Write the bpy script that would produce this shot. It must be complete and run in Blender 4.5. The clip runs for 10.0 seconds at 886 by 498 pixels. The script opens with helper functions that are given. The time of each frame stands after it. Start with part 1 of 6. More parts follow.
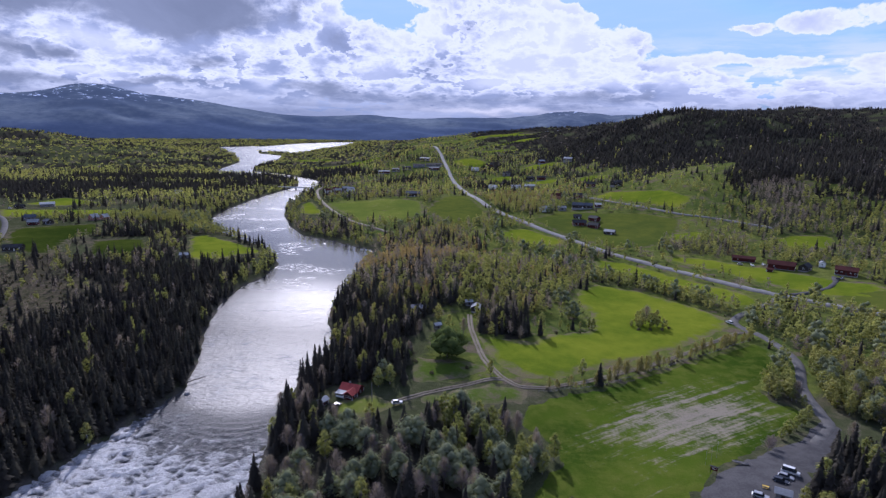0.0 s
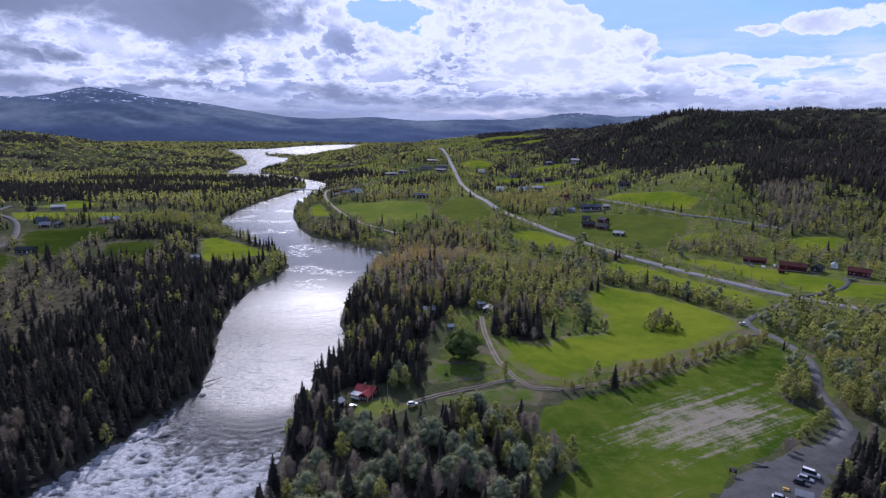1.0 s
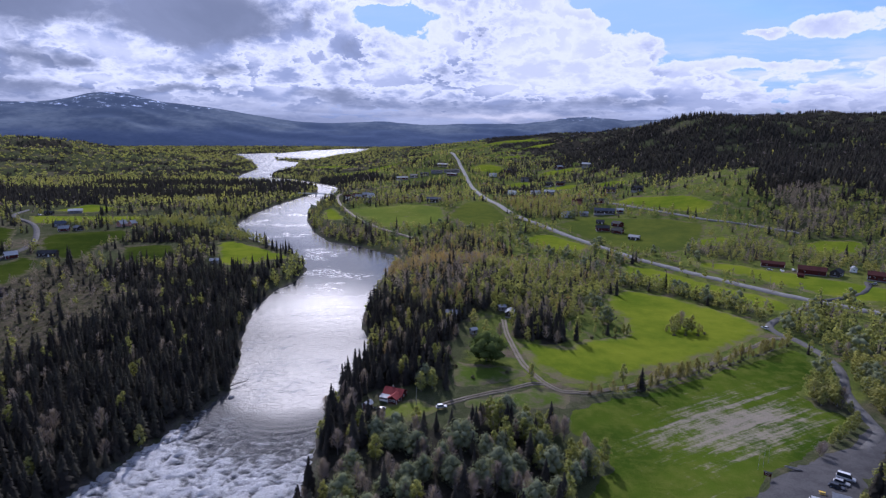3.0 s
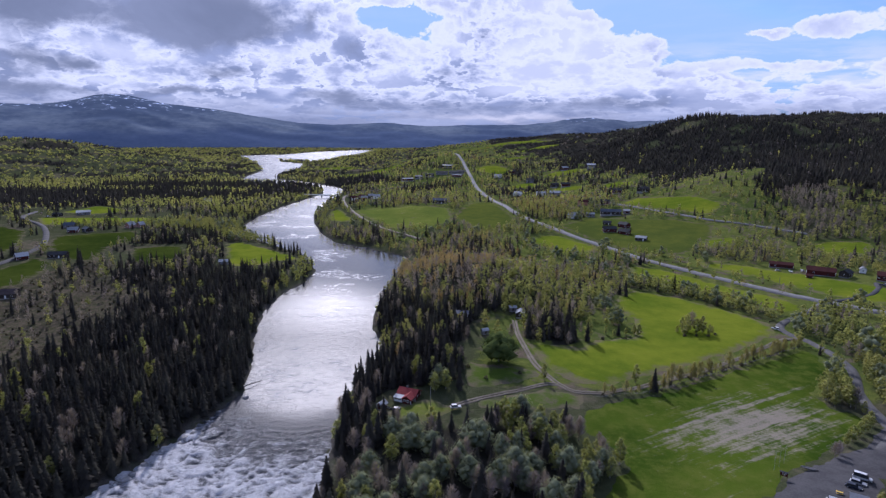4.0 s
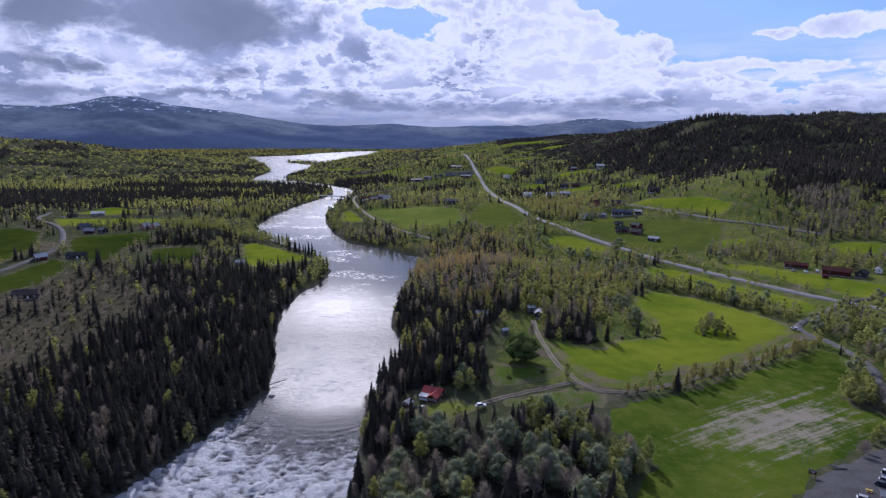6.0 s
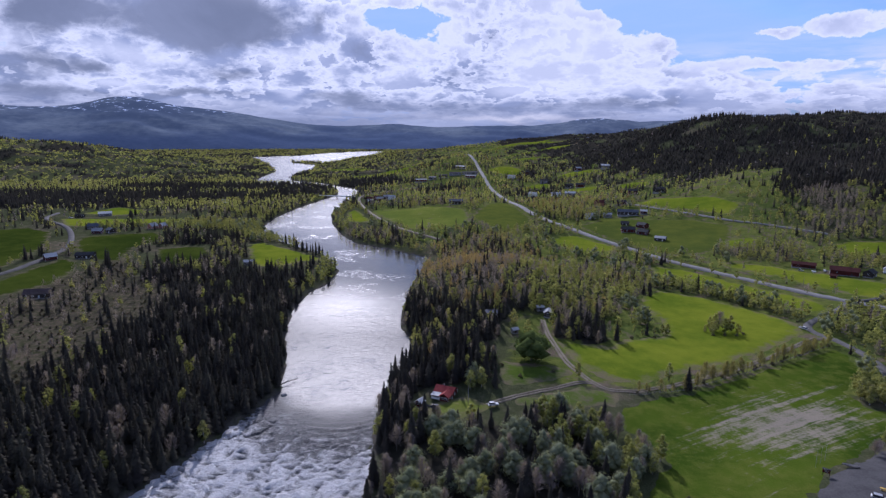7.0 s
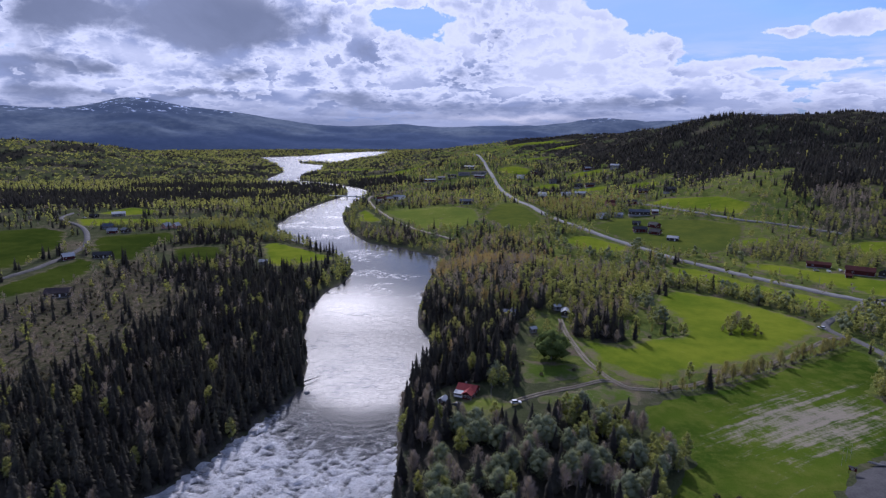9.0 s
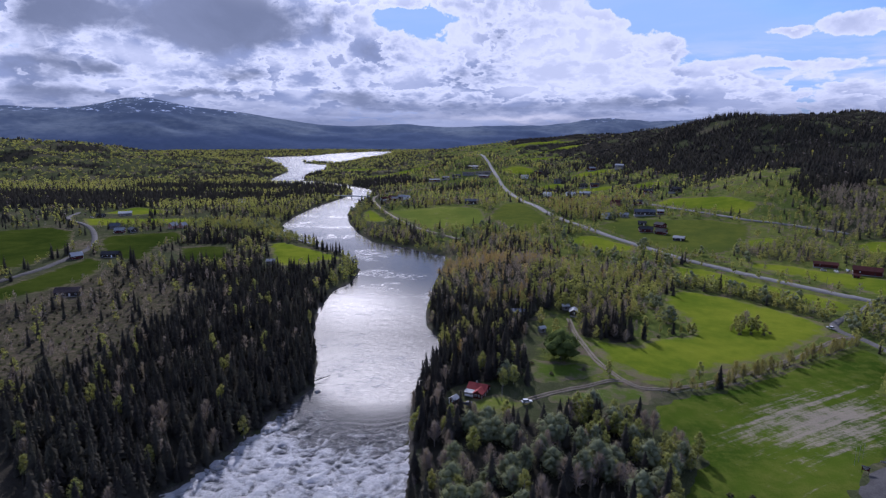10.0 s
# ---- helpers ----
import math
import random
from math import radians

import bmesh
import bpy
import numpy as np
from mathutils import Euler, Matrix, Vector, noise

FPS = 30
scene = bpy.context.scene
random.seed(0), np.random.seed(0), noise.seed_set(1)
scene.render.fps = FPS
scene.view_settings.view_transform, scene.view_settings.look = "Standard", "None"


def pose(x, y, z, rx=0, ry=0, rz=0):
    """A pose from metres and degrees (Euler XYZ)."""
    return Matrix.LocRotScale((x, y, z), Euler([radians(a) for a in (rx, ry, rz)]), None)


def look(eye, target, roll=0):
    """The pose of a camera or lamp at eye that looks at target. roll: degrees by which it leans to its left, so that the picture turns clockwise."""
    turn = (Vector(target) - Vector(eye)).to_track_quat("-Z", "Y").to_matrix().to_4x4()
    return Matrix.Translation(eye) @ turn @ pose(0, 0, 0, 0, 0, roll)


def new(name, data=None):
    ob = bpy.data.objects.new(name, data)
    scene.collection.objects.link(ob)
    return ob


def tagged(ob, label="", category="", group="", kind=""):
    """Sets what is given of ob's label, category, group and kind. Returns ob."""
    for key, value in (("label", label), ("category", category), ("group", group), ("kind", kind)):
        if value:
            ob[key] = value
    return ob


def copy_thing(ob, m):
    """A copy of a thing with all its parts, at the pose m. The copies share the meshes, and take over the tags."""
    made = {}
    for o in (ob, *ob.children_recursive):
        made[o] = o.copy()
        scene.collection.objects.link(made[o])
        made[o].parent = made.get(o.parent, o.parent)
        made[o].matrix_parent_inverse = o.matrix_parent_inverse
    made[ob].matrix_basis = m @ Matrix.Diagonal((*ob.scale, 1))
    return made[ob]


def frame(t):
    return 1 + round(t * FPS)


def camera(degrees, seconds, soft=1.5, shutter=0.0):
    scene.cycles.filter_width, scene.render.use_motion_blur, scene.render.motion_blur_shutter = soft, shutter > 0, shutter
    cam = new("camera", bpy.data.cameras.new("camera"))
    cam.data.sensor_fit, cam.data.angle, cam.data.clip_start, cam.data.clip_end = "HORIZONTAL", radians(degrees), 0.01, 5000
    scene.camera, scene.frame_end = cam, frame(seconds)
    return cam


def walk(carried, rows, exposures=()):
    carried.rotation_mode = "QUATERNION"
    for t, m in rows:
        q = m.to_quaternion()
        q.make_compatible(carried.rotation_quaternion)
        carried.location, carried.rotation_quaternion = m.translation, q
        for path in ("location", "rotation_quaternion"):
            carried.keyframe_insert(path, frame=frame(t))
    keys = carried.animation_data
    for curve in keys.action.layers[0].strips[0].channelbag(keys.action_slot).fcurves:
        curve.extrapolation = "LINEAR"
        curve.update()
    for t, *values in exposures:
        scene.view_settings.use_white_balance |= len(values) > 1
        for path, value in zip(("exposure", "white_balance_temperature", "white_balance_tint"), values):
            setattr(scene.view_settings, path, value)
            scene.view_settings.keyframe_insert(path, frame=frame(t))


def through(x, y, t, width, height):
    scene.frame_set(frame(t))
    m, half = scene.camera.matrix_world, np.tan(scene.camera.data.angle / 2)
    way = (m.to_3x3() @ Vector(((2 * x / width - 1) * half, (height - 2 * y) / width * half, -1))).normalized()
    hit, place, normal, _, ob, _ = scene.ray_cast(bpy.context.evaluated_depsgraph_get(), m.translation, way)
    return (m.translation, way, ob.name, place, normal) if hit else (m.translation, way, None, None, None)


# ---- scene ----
cam = camera(74.5, 10.0, 1.3)
PATH = [
    (0, (-0.932, -0.454, 121.421), (-0.94, 1.502, 121.003), 1.0),
    (0.5, (-2.909, -0.68, 121.388), (-2.927, 1.276, 120.973), 0.9),
    (1, (-5.043, -0.897, 121.345), (-5.069, 1.06, 120.933), 0.8),
    (1.5, (-7.306, -1.213, 121.316), (-7.338, 0.745, 120.908), 0.8),
    (2, (-9.622, -1.61, 121.303), (-9.66, 0.348, 120.899), 0.7),
    (2.5, (-11.867, -2.098, 121.304), (-11.91, -0.14, 120.903), 0.7),
    (4, (-18.723, -4.013, 121.38), (-18.782, -2.053, 120.985), 0.6),
    (4.5, (-20.87, -4.673, 121.407), (-20.932, -2.713, 121.013), 0.5),
    (5, (-22.993, -5.314, 121.43), (-23.06, -3.355, 121.036), 0.5),
    (5.5, (-25.04, -5.983, 121.438), (-25.112, -4.023, 121.045), 0.5),
    (7, (-31.034, -8.087, 121.462), (-31.12, -6.128, 121.07), 0.4),
    (7.5, (-32.936, -8.765, 121.462), (-33.027, -6.806, 121.07), 0.4),
    (8, (-34.8, -9.369, 121.46), (-34.895, -7.41, 121.069), 0.3),
    (8.5, (-36.602, -9.946, 121.451), (-36.702, -7.987, 121.06), 0.3),
    (9, (-38.376, -10.518, 121.437), (-38.481, -8.559, 121.045), 0.3),
    (9.5, (-40.137, -11.065, 121.421), (-40.247, -9.107, 121.029), 0.3),
    (10, (-41.956, -11.59, 121.411), (-42.07, -9.632, 121.019), 0.3),
]
EXPOSURES = [(0.0, -0.05, 5270, 25), (4.5, -0.17, 5270, 25), (10.0, -0.27, 5270, 25)]
walk(cam, [(t, look(eye, target, roll)) for t, eye, target, roll in PATH], EXPOSURES)

# ---- daylight ----
SUN_AZIMUTH, SUN_HEIGHT = radians(-13.0), radians(31.5)      # from +y towards +x, and above the horizon
sun_way = Vector((math.sin(SUN_AZIMUTH) * math.cos(SUN_HEIGHT), math.cos(SUN_AZIMUTH) * math.cos(SUN_HEIGHT), math.sin(SUN_HEIGHT)))
sun = new("sun", bpy.data.lights.new("sun", "SUN"))
sun.data.energy, sun.data.angle, sun.data.color = 4.9, radians(0.6), (1.0, 0.91, 0.77)
sun.rotation_euler = sun_way.to_track_quat("Z", "Y").to_euler()
sun.location = (0, 600, 900)


class Nodes:
    """Short hand for building a node tree."""

    def __init__(self, tree):
        self.tree = tree

    def add(self, kind, values=(), operation="", use_clamp=False, interpolation_type="", blend_type=""):
        node = self.tree.nodes.new(kind)
        if operation:
            node.operation = operation
        if use_clamp:
            node.use_clamp = True
        if interpolation_type:
            node.interpolation_type = interpolation_type
        if blend_type:
            node.data_type, node.blend_type = "RGBA", blend_type
        for socket, value in dict(values).items():
            if isinstance(value, bpy.types.NodeSocket):
                self.tree.links.new(value, node.inputs[socket])
            else:
                node.inputs[socket].default_value = value
        return node

    def math(self, op, a, b=0.0, c=0.0, clamp=False):
        return self.add("ShaderNodeMath", {0: a, 1: b, 2: c}, operation=op, use_clamp=clamp).outputs[0]

    def vector(self, op, a, b=(0, 0, 0), scale=1.0):
        node = self.add("ShaderNodeVectorMath", {0: a, 1: b}, operation=op)
        if op == "SCALE":
            node.inputs[3].default_value = scale
        return node.outputs["Value"] if op in ("DOT_PRODUCT", "LENGTH", "DISTANCE") else node.outputs[0]

    def ramp(self, value, low, high, a=0.0, b=1.0, kind="SMOOTHSTEP"):
        return self.add("ShaderNodeMapRange", {0: value, 1: low, 2: high, 3: a, 4: b}, interpolation_type=kind).outputs[0]

    def mix(self, factor, a, b, blend="MIX"):
        node = self.add("ShaderNodeMix", {0: factor}, blend_type=blend)
        for slot, value in ((6, a), (7, b)):
            if isinstance(value, bpy.types.NodeSocket):
                self.tree.links.new(value, node.inputs[slot])
            else:
                node.inputs[slot].default_value = (*value, 1)
        return node.outputs[2]

    def turned(self, where, angle, scale):
        """Coordinates turned about z, then scaled along the turned axes."""
        spun = self.add("ShaderNodeMapping", {"Vector": where, "Rotation": (0, 0, angle)}).outputs[0]
        return self.add("ShaderNodeMapping", {"Vector": spun, "Scale": scale}).outputs[0]

    def noise(self, where, scale, detail=3.0, rough=0.55, distort=0.0):
        return self.add("ShaderNodeTexNoise", {"Vector": where, "Scale": scale, "Detail": detail, "Roughness": rough, "Distortion": distort}).outputs[0]


CLOUD_WHITE, CLOUD_GREY, CLOUD_DARK = (0.95, 0.95, 0.985), (0.355, 0.405, 0.545), (0.185, 0.215, 0.29)
# banks of cloud and gaps between them, then their grey undersides and sunlit edges: azimuth, elevation, half width, half height in degrees, weight
CLOUD_MASSES = [(-13.7, 6.3, 31.12, 6.11, 0.26), (4.2, 6.4, 11.11, 5.0, 0.22), (9.5, 3.55, 14.45, 2.22, 0.22), (-6.9, 10.24, 3.8, 1.2, -0.62), (-32.2, 9.6, 1.0, 1.22, -0.5), (14.4, 10.65, 6.11, 1.78, -0.6), (22.5, 9.46, 7.22, 1.89, -0.6), (28.5, 7.02, 9.45, 0.67, -0.5), (26.3, 5.0, 3.89, 0.5, -0.4), (32.6, 6.54, 3.33, 0.78, -0.3), (17.4, 7.72, 2.0, 1.89, 0.45), (15.1, 6.39, 3.06, 2.22, 0.35), (24.9, 8.4, 1.89, 0.61, 0.75), (30.9, 8.65, 4.45, 1.33, 0.75), (11.5, 9.72, 2.22, 0.89, 0.45), (21.4, 7.02, 3.33, 0.39, 0.3), (29.8, 5.39, 7.78, 0.78, 0.3), (28.1, 3.0, 12.23, 1.33, 0.35), (32.4, 2.0, 2.5, 0.89, 0.3), (-1.6, 11.6, 3.33, 1.11, 0.4), (7.2, 9.52, 3.89, 1.67, 0.3), (-8.9, 11.33, 3.89, 0.44, 0.35)]
CLOUD_UNDERSIDES = [(-24.8, 9.35, 8.34, 3.45, 1.3), (-22.9, 6.71, 3.33, 1.11, 0.6), (-19.4, 9.9, 3.89, 2.78, 0.5), (-35.5, 8.67, 4.17, 2.22, 1.2), (-36.7, 4.96, 4.45, 1.89, 0.95), (-31.9, 4.92, 1.67, 0.78, 0.7), (-21.9, 5.1, 3.33, 0.78, 0.7), (-23.2, 3.33, 7.22, 0.56, 0.75), (-36.2, 2.69, 6.11, 0.72, 0.7), (-9.6, 7.27, 2.89, 1.89, 0.75), (1.5, 8.8, 1.89, 1.67, 1.0), (-0.6, 5.32, 3.89, 1.78, 0.85), (-12.3, 3.2, 3.89, 1.0, 0.75), (-6.5, 2.31, 9.45, 1.0, 0.75), (13.1, 2.64, 6.11, 1.0, 0.8), (5.9, 2.3, 7.22, 0.89, 0.6), (18.4, 6.74, 1.11, 2.5, 0.7), (18.0, 3.06, 2.5, 0.67, 0.45), (-14.1, 10.24, 0.78, 2.0, 0.5), (-28.6, 3.01, 6.11, 0.56, 0.5), (-14.8, 5.29, 2.22, 1.11, 0.35), (-33.2, 7.55, 3.33, 0.89, -0.8), (-30.8, 6.52, 6.11, 0.72, -0.7), (-26.2, 5.78, 5.0, 0.61, -0.8), (-19.2, 6.72, 3.89, 0.78, -0.8), (-30.8, 3.76, 2.5, 0.67, -0.9), (-16.9, 3.45, 1.33, 0.44, -1.0), (-22.2, 3.98, 5.56, 0.33, -0.6), (-9.0, 9.33, 2.78, 0.78, -0.5), (-3.8, 8.18, 3.33, 2.0, -0.6), (7.3, 7.34, 6.67, 3.33, -0.7), (13.5, 5.47, 4.45, 1.67, -0.6), (4.2, 4.27, 3.33, 0.78, -0.5), (8.4, 4.07, 3.89, 0.78, -0.5), (15.7, 8.5, 1.67, 1.67, -0.5), (-25.5, 2.7, 2.78, 0.22, -0.5), (-19.9, 2.4, 3.33, 0.22, -0.5)]
HAZE_DARK, HAZE_LIGHT, SKY_BLUE = (0.25, 0.285, 0.39), (0.42, 0.46, 0.58), 0.12


def build_world():
    world = bpy.data.worlds.new("spring_sky")
    world.use_nodes = True
    world.node_tree.nodes.clear()
    n = Nodes(world.node_tree)
    sky = n.add("ShaderNodeTexSky")
    sky.sky_type, sky.sun_disc, sky.sun_elevation, sky.sun_rotation = "NISHITA", False, SUN_HEIGHT, SUN_AZIMUTH
    sky.altitude, sky.ozone_density = 400, 1.5
    way = n.vector("NORMALIZE", n.add("ShaderNodeTexCoord").outputs["Generated"])
    part = n.add("ShaderNodeSeparateXYZ", {0: way})
    up = n.math("MAXIMUM", part.outputs[2], 0.0)
    azimuth = n.math("ARCTAN2", part.outputs[0], part.outputs[1])
    rise = n.math("MULTIPLY", n.math("LOGARITHM", n.math("ADD", up, 0.06), math.e), 0.26)

    def plane(lift, flat, depth):
        # where a ray meets the cloud deck, flattened towards the horizon
        return n.add("ShaderNodeCombineXYZ", {0: azimuth, 1: n.math("MULTIPLY", n.math("ADD", rise, lift), flat), 2: depth}).outputs[0]

    def billows(depth, scale, flat):
        # heaped cloud: ragged masses with cauliflower heads upon them
        at = plane(0.0, flat, depth)
        ragged = n.noise(at, scale, 12.0, 0.58, 0.15)
        warp = n.vector("SCALE", n.add("ShaderNodeTexNoise", {"Vector": at, "Scale": scale * 2.2, "Detail": 4.0}).outputs[1], scale=0.5 / scale)
        heads = n.add("ShaderNodeTexVoronoi", {"Vector": n.vector("ADD", at, warp), "Scale": scale * 1.8, "Detail": 3.0, "Roughness": 0.55, "Lacunarity": 2.2}).outputs["Distance"]
        return n.math("MULTIPLY_ADD", n.math("SUBTRACT", 0.45, heads), 0.16, n.math("SUBTRACT", ragged, 0.5))

    bend = n.add("ShaderNodeTexNoise", {"Vector": plane(0.0, 1.0, 0.6), "Scale": 13.0, "Detail": 7.0, "Roughness": 0.6}).outputs[1]
    bent = n.vector("MULTIPLY_ADD", n.vector("SUBTRACT", bend, (0.5, 0.5, 0.5)), (0.085, 0.036, 0.0))
    n.tree.links.new(n.add("ShaderNodeCombineXYZ", {0: azimuth, 1: up}).outputs[0], bent.node.inputs[2])

    def heap(spots):
        # soft ragged ovals of the sky added up
        total = 0.0
        for az, el, wide, high, weight in spots:
            wide, high = radians(wide), radians(high)
            off = n.vector("MULTIPLY_ADD", bent, (1 / wide, 1 / high, 0.0))
            off.node.inputs[2].default_value = (-radians(az) / wide, -math.sin(radians(el)) / high, 0.0)
            fall = n.math("POWER", 1 / math.e, n.vector("DOT_PRODUCT", off, off))
            total = n.math("MULTIPLY_ADD", fall, weight, total)
        return total

    # where cloud gathers, and where it is thick enough to be grey from below
    gather = n.math("ADD", n.math("ADD", heap(CLOUD_MASSES), heap([(30.0, 9.0, 13.0, 6.0, -0.45), (-26.0, 9.5, 13.0, 5.0, 0.55), (0.0, 40.0, 70.0, 22.0, 0.35)])), n.ramp(up, 0.05, 0.10, 0.50, 0.40))
    tatter = n.math("SUBTRACT", n.noise(plane(0.0, 1.35, 0.5), 10.0, 11.0, 0.62, 0.3), 0.5)
    gloom = heap(CLOUD_UNDERSIDES)
    overhead = n.ramp(up, 0.24, 0.50, 0.0, 0.80)
    facing = n.ramp(n.vector("DOT_PRODUCT", way, (sun_way.x, sun_way.y, 0.0)), 0.35, -0.5)
    glow = n.math("MULTIPLY", n.ramp(n.vector("DOT_PRODUCT", way, tuple(sun_way)), math.cos(radians(24)), math.cos(radians(4))), n.ramp(up, 0.17, 0.25))
    deep = n.ramp(n.math("MULTIPLY_ADD", tatter, 1.3, gloom), 0.40, 1.15)
    grey = n.mix(deep, CLOUD_GREY, CLOUD_DARK)
    grey = n.mix(n.ramp(n.noise(plane(0.0, 1.2, 2.3), 7.0, 9.0, 0.6, 0.3), 0.35, 0.65, 0.0, 0.55), grey, n.mix(deep, (0.47, 0.52, 0.66), (0.30, 0.335, 0.43)))
    blue = n.add("ShaderNodeVectorMath", {0: sky.outputs[0], 3: SKY_BLUE}, operation="SCALE").outputs[0]
    blue = n.vector("MINIMUM", n.mix(1.0, blue, (0.72, 0.84, 1.0), "MULTIPLY"), (0.45, 0.64, 0.97))
    # thin level streaks of cloud in the open sky
    streak = n.ramp(n.noise(plane(0.0, 4.5, 0.9), 5.0, 9.0, 0.62, 0.35), 0.42, 0.62)
    streak = n.math("MULTIPLY", streak, n.ramp(up, 0.085, 0.15, 0.92, 0.10))
    seen = n.mix(streak, blue, (0.80, 0.83, 0.92))
    # three banks one before the other: bright thin edges, grey cores
    for depth, scale, flat, bias, dull in ((0.37, 6.0, 1.0, 0.02, 0.28), (1.70, 9.0, 1.1, -0.07, 0.36), (3.10, 13.0, 1.25, -0.12, 0.40)):
        mass = n.math("ADD", billows(depth, scale, flat), n.math("MULTIPLY_ADD", gather, 0.42, bias - 0.10))
        body = n.ramp(mass, 0.015, 0.20)
        dusk = n.math("MULTIPLY", body, n.ramp(n.math("ADD", gloom, n.math("MULTIPLY", tatter, 0.7)), -0.45, 0.55, 0.0, 1.0 - dull))
        dusk = n.math("ADD", n.math("MULTIPLY", dusk, 1.0), n.math("MULTIPLY", body, dull))
        dusk = n.math("MAXIMUM", n.math("MULTIPLY_ADD", n.math("SUBTRACT", 0.92, dusk), deep, dusk), overhead)
        tone = n.mix(facing, n.mix(dusk, CLOUD_WHITE, grey), n.mix(n.math("MULTIPLY", dusk, 0.55), (0.80, 0.84, 0.95), CLOUD_DARK))
        tone = n.mix(glow, tone, (2.6, 2.55, 2.5))
        seen = n.mix(n.ramp(mass, 0.0, 0.045), seen, tone)
    # distance veils the lowest sky
    veil = n.ramp(n.noise(plane(0.0, 3.2, 0.9), 6.0, 8.0, 0.6, 0.3), 0.38, 0.68)
    haze = n.mix(veil, HAZE_DARK, HAZE_LIGHT)
    haze = n.mix(n.math("MULTIPLY", heap([(4.3, 1.4, 6.1, 0.30, 1.0)]), 0.9), haze, (0.78, 0.74, 0.74))
    seen = n.mix(n.ramp(up, 0.015, 0.070, 0.85, 0.0), seen, haze)
    back = n.add("ShaderNodeBackground", {0: seen, 1: 1.0})
    n.add("ShaderNodeOutputWorld", {0: back.outputs[0]})
    scene.world = world


build_world()


# ---- materials ----
def material(name, rough=0.8, spec=0.3):
    made = bpy.data.materials.new(name)
    made.use_nodes = True
    n = Nodes(made.node_tree)
    shader = made.node_tree.nodes["Principled BSDF"]
    shader.inputs["Roughness"].default_value = rough
    shader.inputs["Specular IOR Level"].default_value = spec
    n.shader, n.made = shader, made
    n.place = n.add("ShaderNodeNewGeometry").outputs["Position"]
    return n


def put(n, socket, value):
    n.tree.links.new(value, n.shader.inputs[socket])


def bump(n, height, strength, distance):
    put(n, "Normal", n.add("ShaderNodeBump", {"Strength": strength, "Distance": distance, "Height": height}).outputs[0])


def foliage(name, dark, light, patch, through=0.45, patch_size=0.02):
    """Leaves or needles: colours vary leaf by leaf, tree by tree and stand by stand, and let light through."""
    n = material(name, 0.6)
    island = n.add("ShaderNodeNewGeometry").outputs["Random Per Island"]
    crown = n.noise(n.place, 0.11, 1.0, 0.5)
    stand = n.noise(n.place, patch_size, 2.0, 0.5)
    mixed = n.math("ADD", n.math("MULTIPLY", island, 0.25), n.ramp(crown, 0.3, 0.7, 0.0, 0.75))
    colour = n.mix(n.ramp(stand, 0.42, 0.66), n.mix(mixed, dark, light), n.mix(mixed, dark, patch))
    face = n.add("ShaderNodeBsdfDiffuse", {0: colour})
    back = n.add("ShaderNodeBsdfTranslucent", {0: n.mix(1.0, colour, (1.0, 0.95, 0.55), "MULTIPLY")})
    body = n.add("ShaderNodeMixShader", {0: through, 1: face.outputs[0], 2: back.outputs[0]})
    out = next(o for o in n.tree.nodes if o.type == "OUTPUT_MATERIAL")
    n.tree.links.new(body.outputs[0], out.inputs[0])
    n.tree.nodes.remove(n.shader)
    return n.made


SPRUCE_GREEN = foliage("spruce_needles", (0.034, 0.031, 0.029), (0.073, 0.068, 0.054), (0.092, 0.087, 0.062), 0.25)
BIRCH_GREEN = foliage("birch_leaves", (0.25, 0.27, 0.095), (0.40, 0.42, 0.155), (0.44, 0.42, 0.17), 0.58)
WILLOW_GREEN = foliage("willow_leaves", (0.21, 0.235, 0.15), (0.31, 0.34, 0.225), (0.30, 0.33, 0.19), 0.5)
OLD_GREEN = foliage("full_green_leaves", (0.085, 0.115, 0.035), (0.15, 0.19, 0.06), (0.13, 0.165, 0.055), 0.4)
BARE_TWIG = foliage("bare_twigs", (0.195, 0.168, 0.172), (0.29, 0.25, 0.255), (0.285, 0.25, 0.235), 0.45)
BUD_TWIG = foliage("budding_twigs", (0.26, 0.19, 0.10), (0.38, 0.29, 0.15), (0.38, 0.31, 0.15), 0.5)
BUSH_GREEN = foliage("bush_leaves", (0.08, 0.077, 0.048), (0.15, 0.142, 0.085), (0.165, 0.138, 0.105), 0.4)


def bark(name, a, b):
    n = material(name, 0.9)
    put(n, "Base Color", n.mix(n.ramp(n.noise(n.place, 1.6, 4.0, 0.7), 0.35, 0.65), a, b))
    return n.made


SPRUCE_BARK = bark("spruce_bark", (0.06, 0.045, 0.035), (0.12, 0.09, 0.07))
BIRCH_BARK = bark("birch_bark", (0.42, 0.40, 0.37), (0.16, 0.14, 0.12))
GREY_BARK = bark("grey_bark", (0.13, 0.11, 0.10), (0.22, 0.19, 0.17))


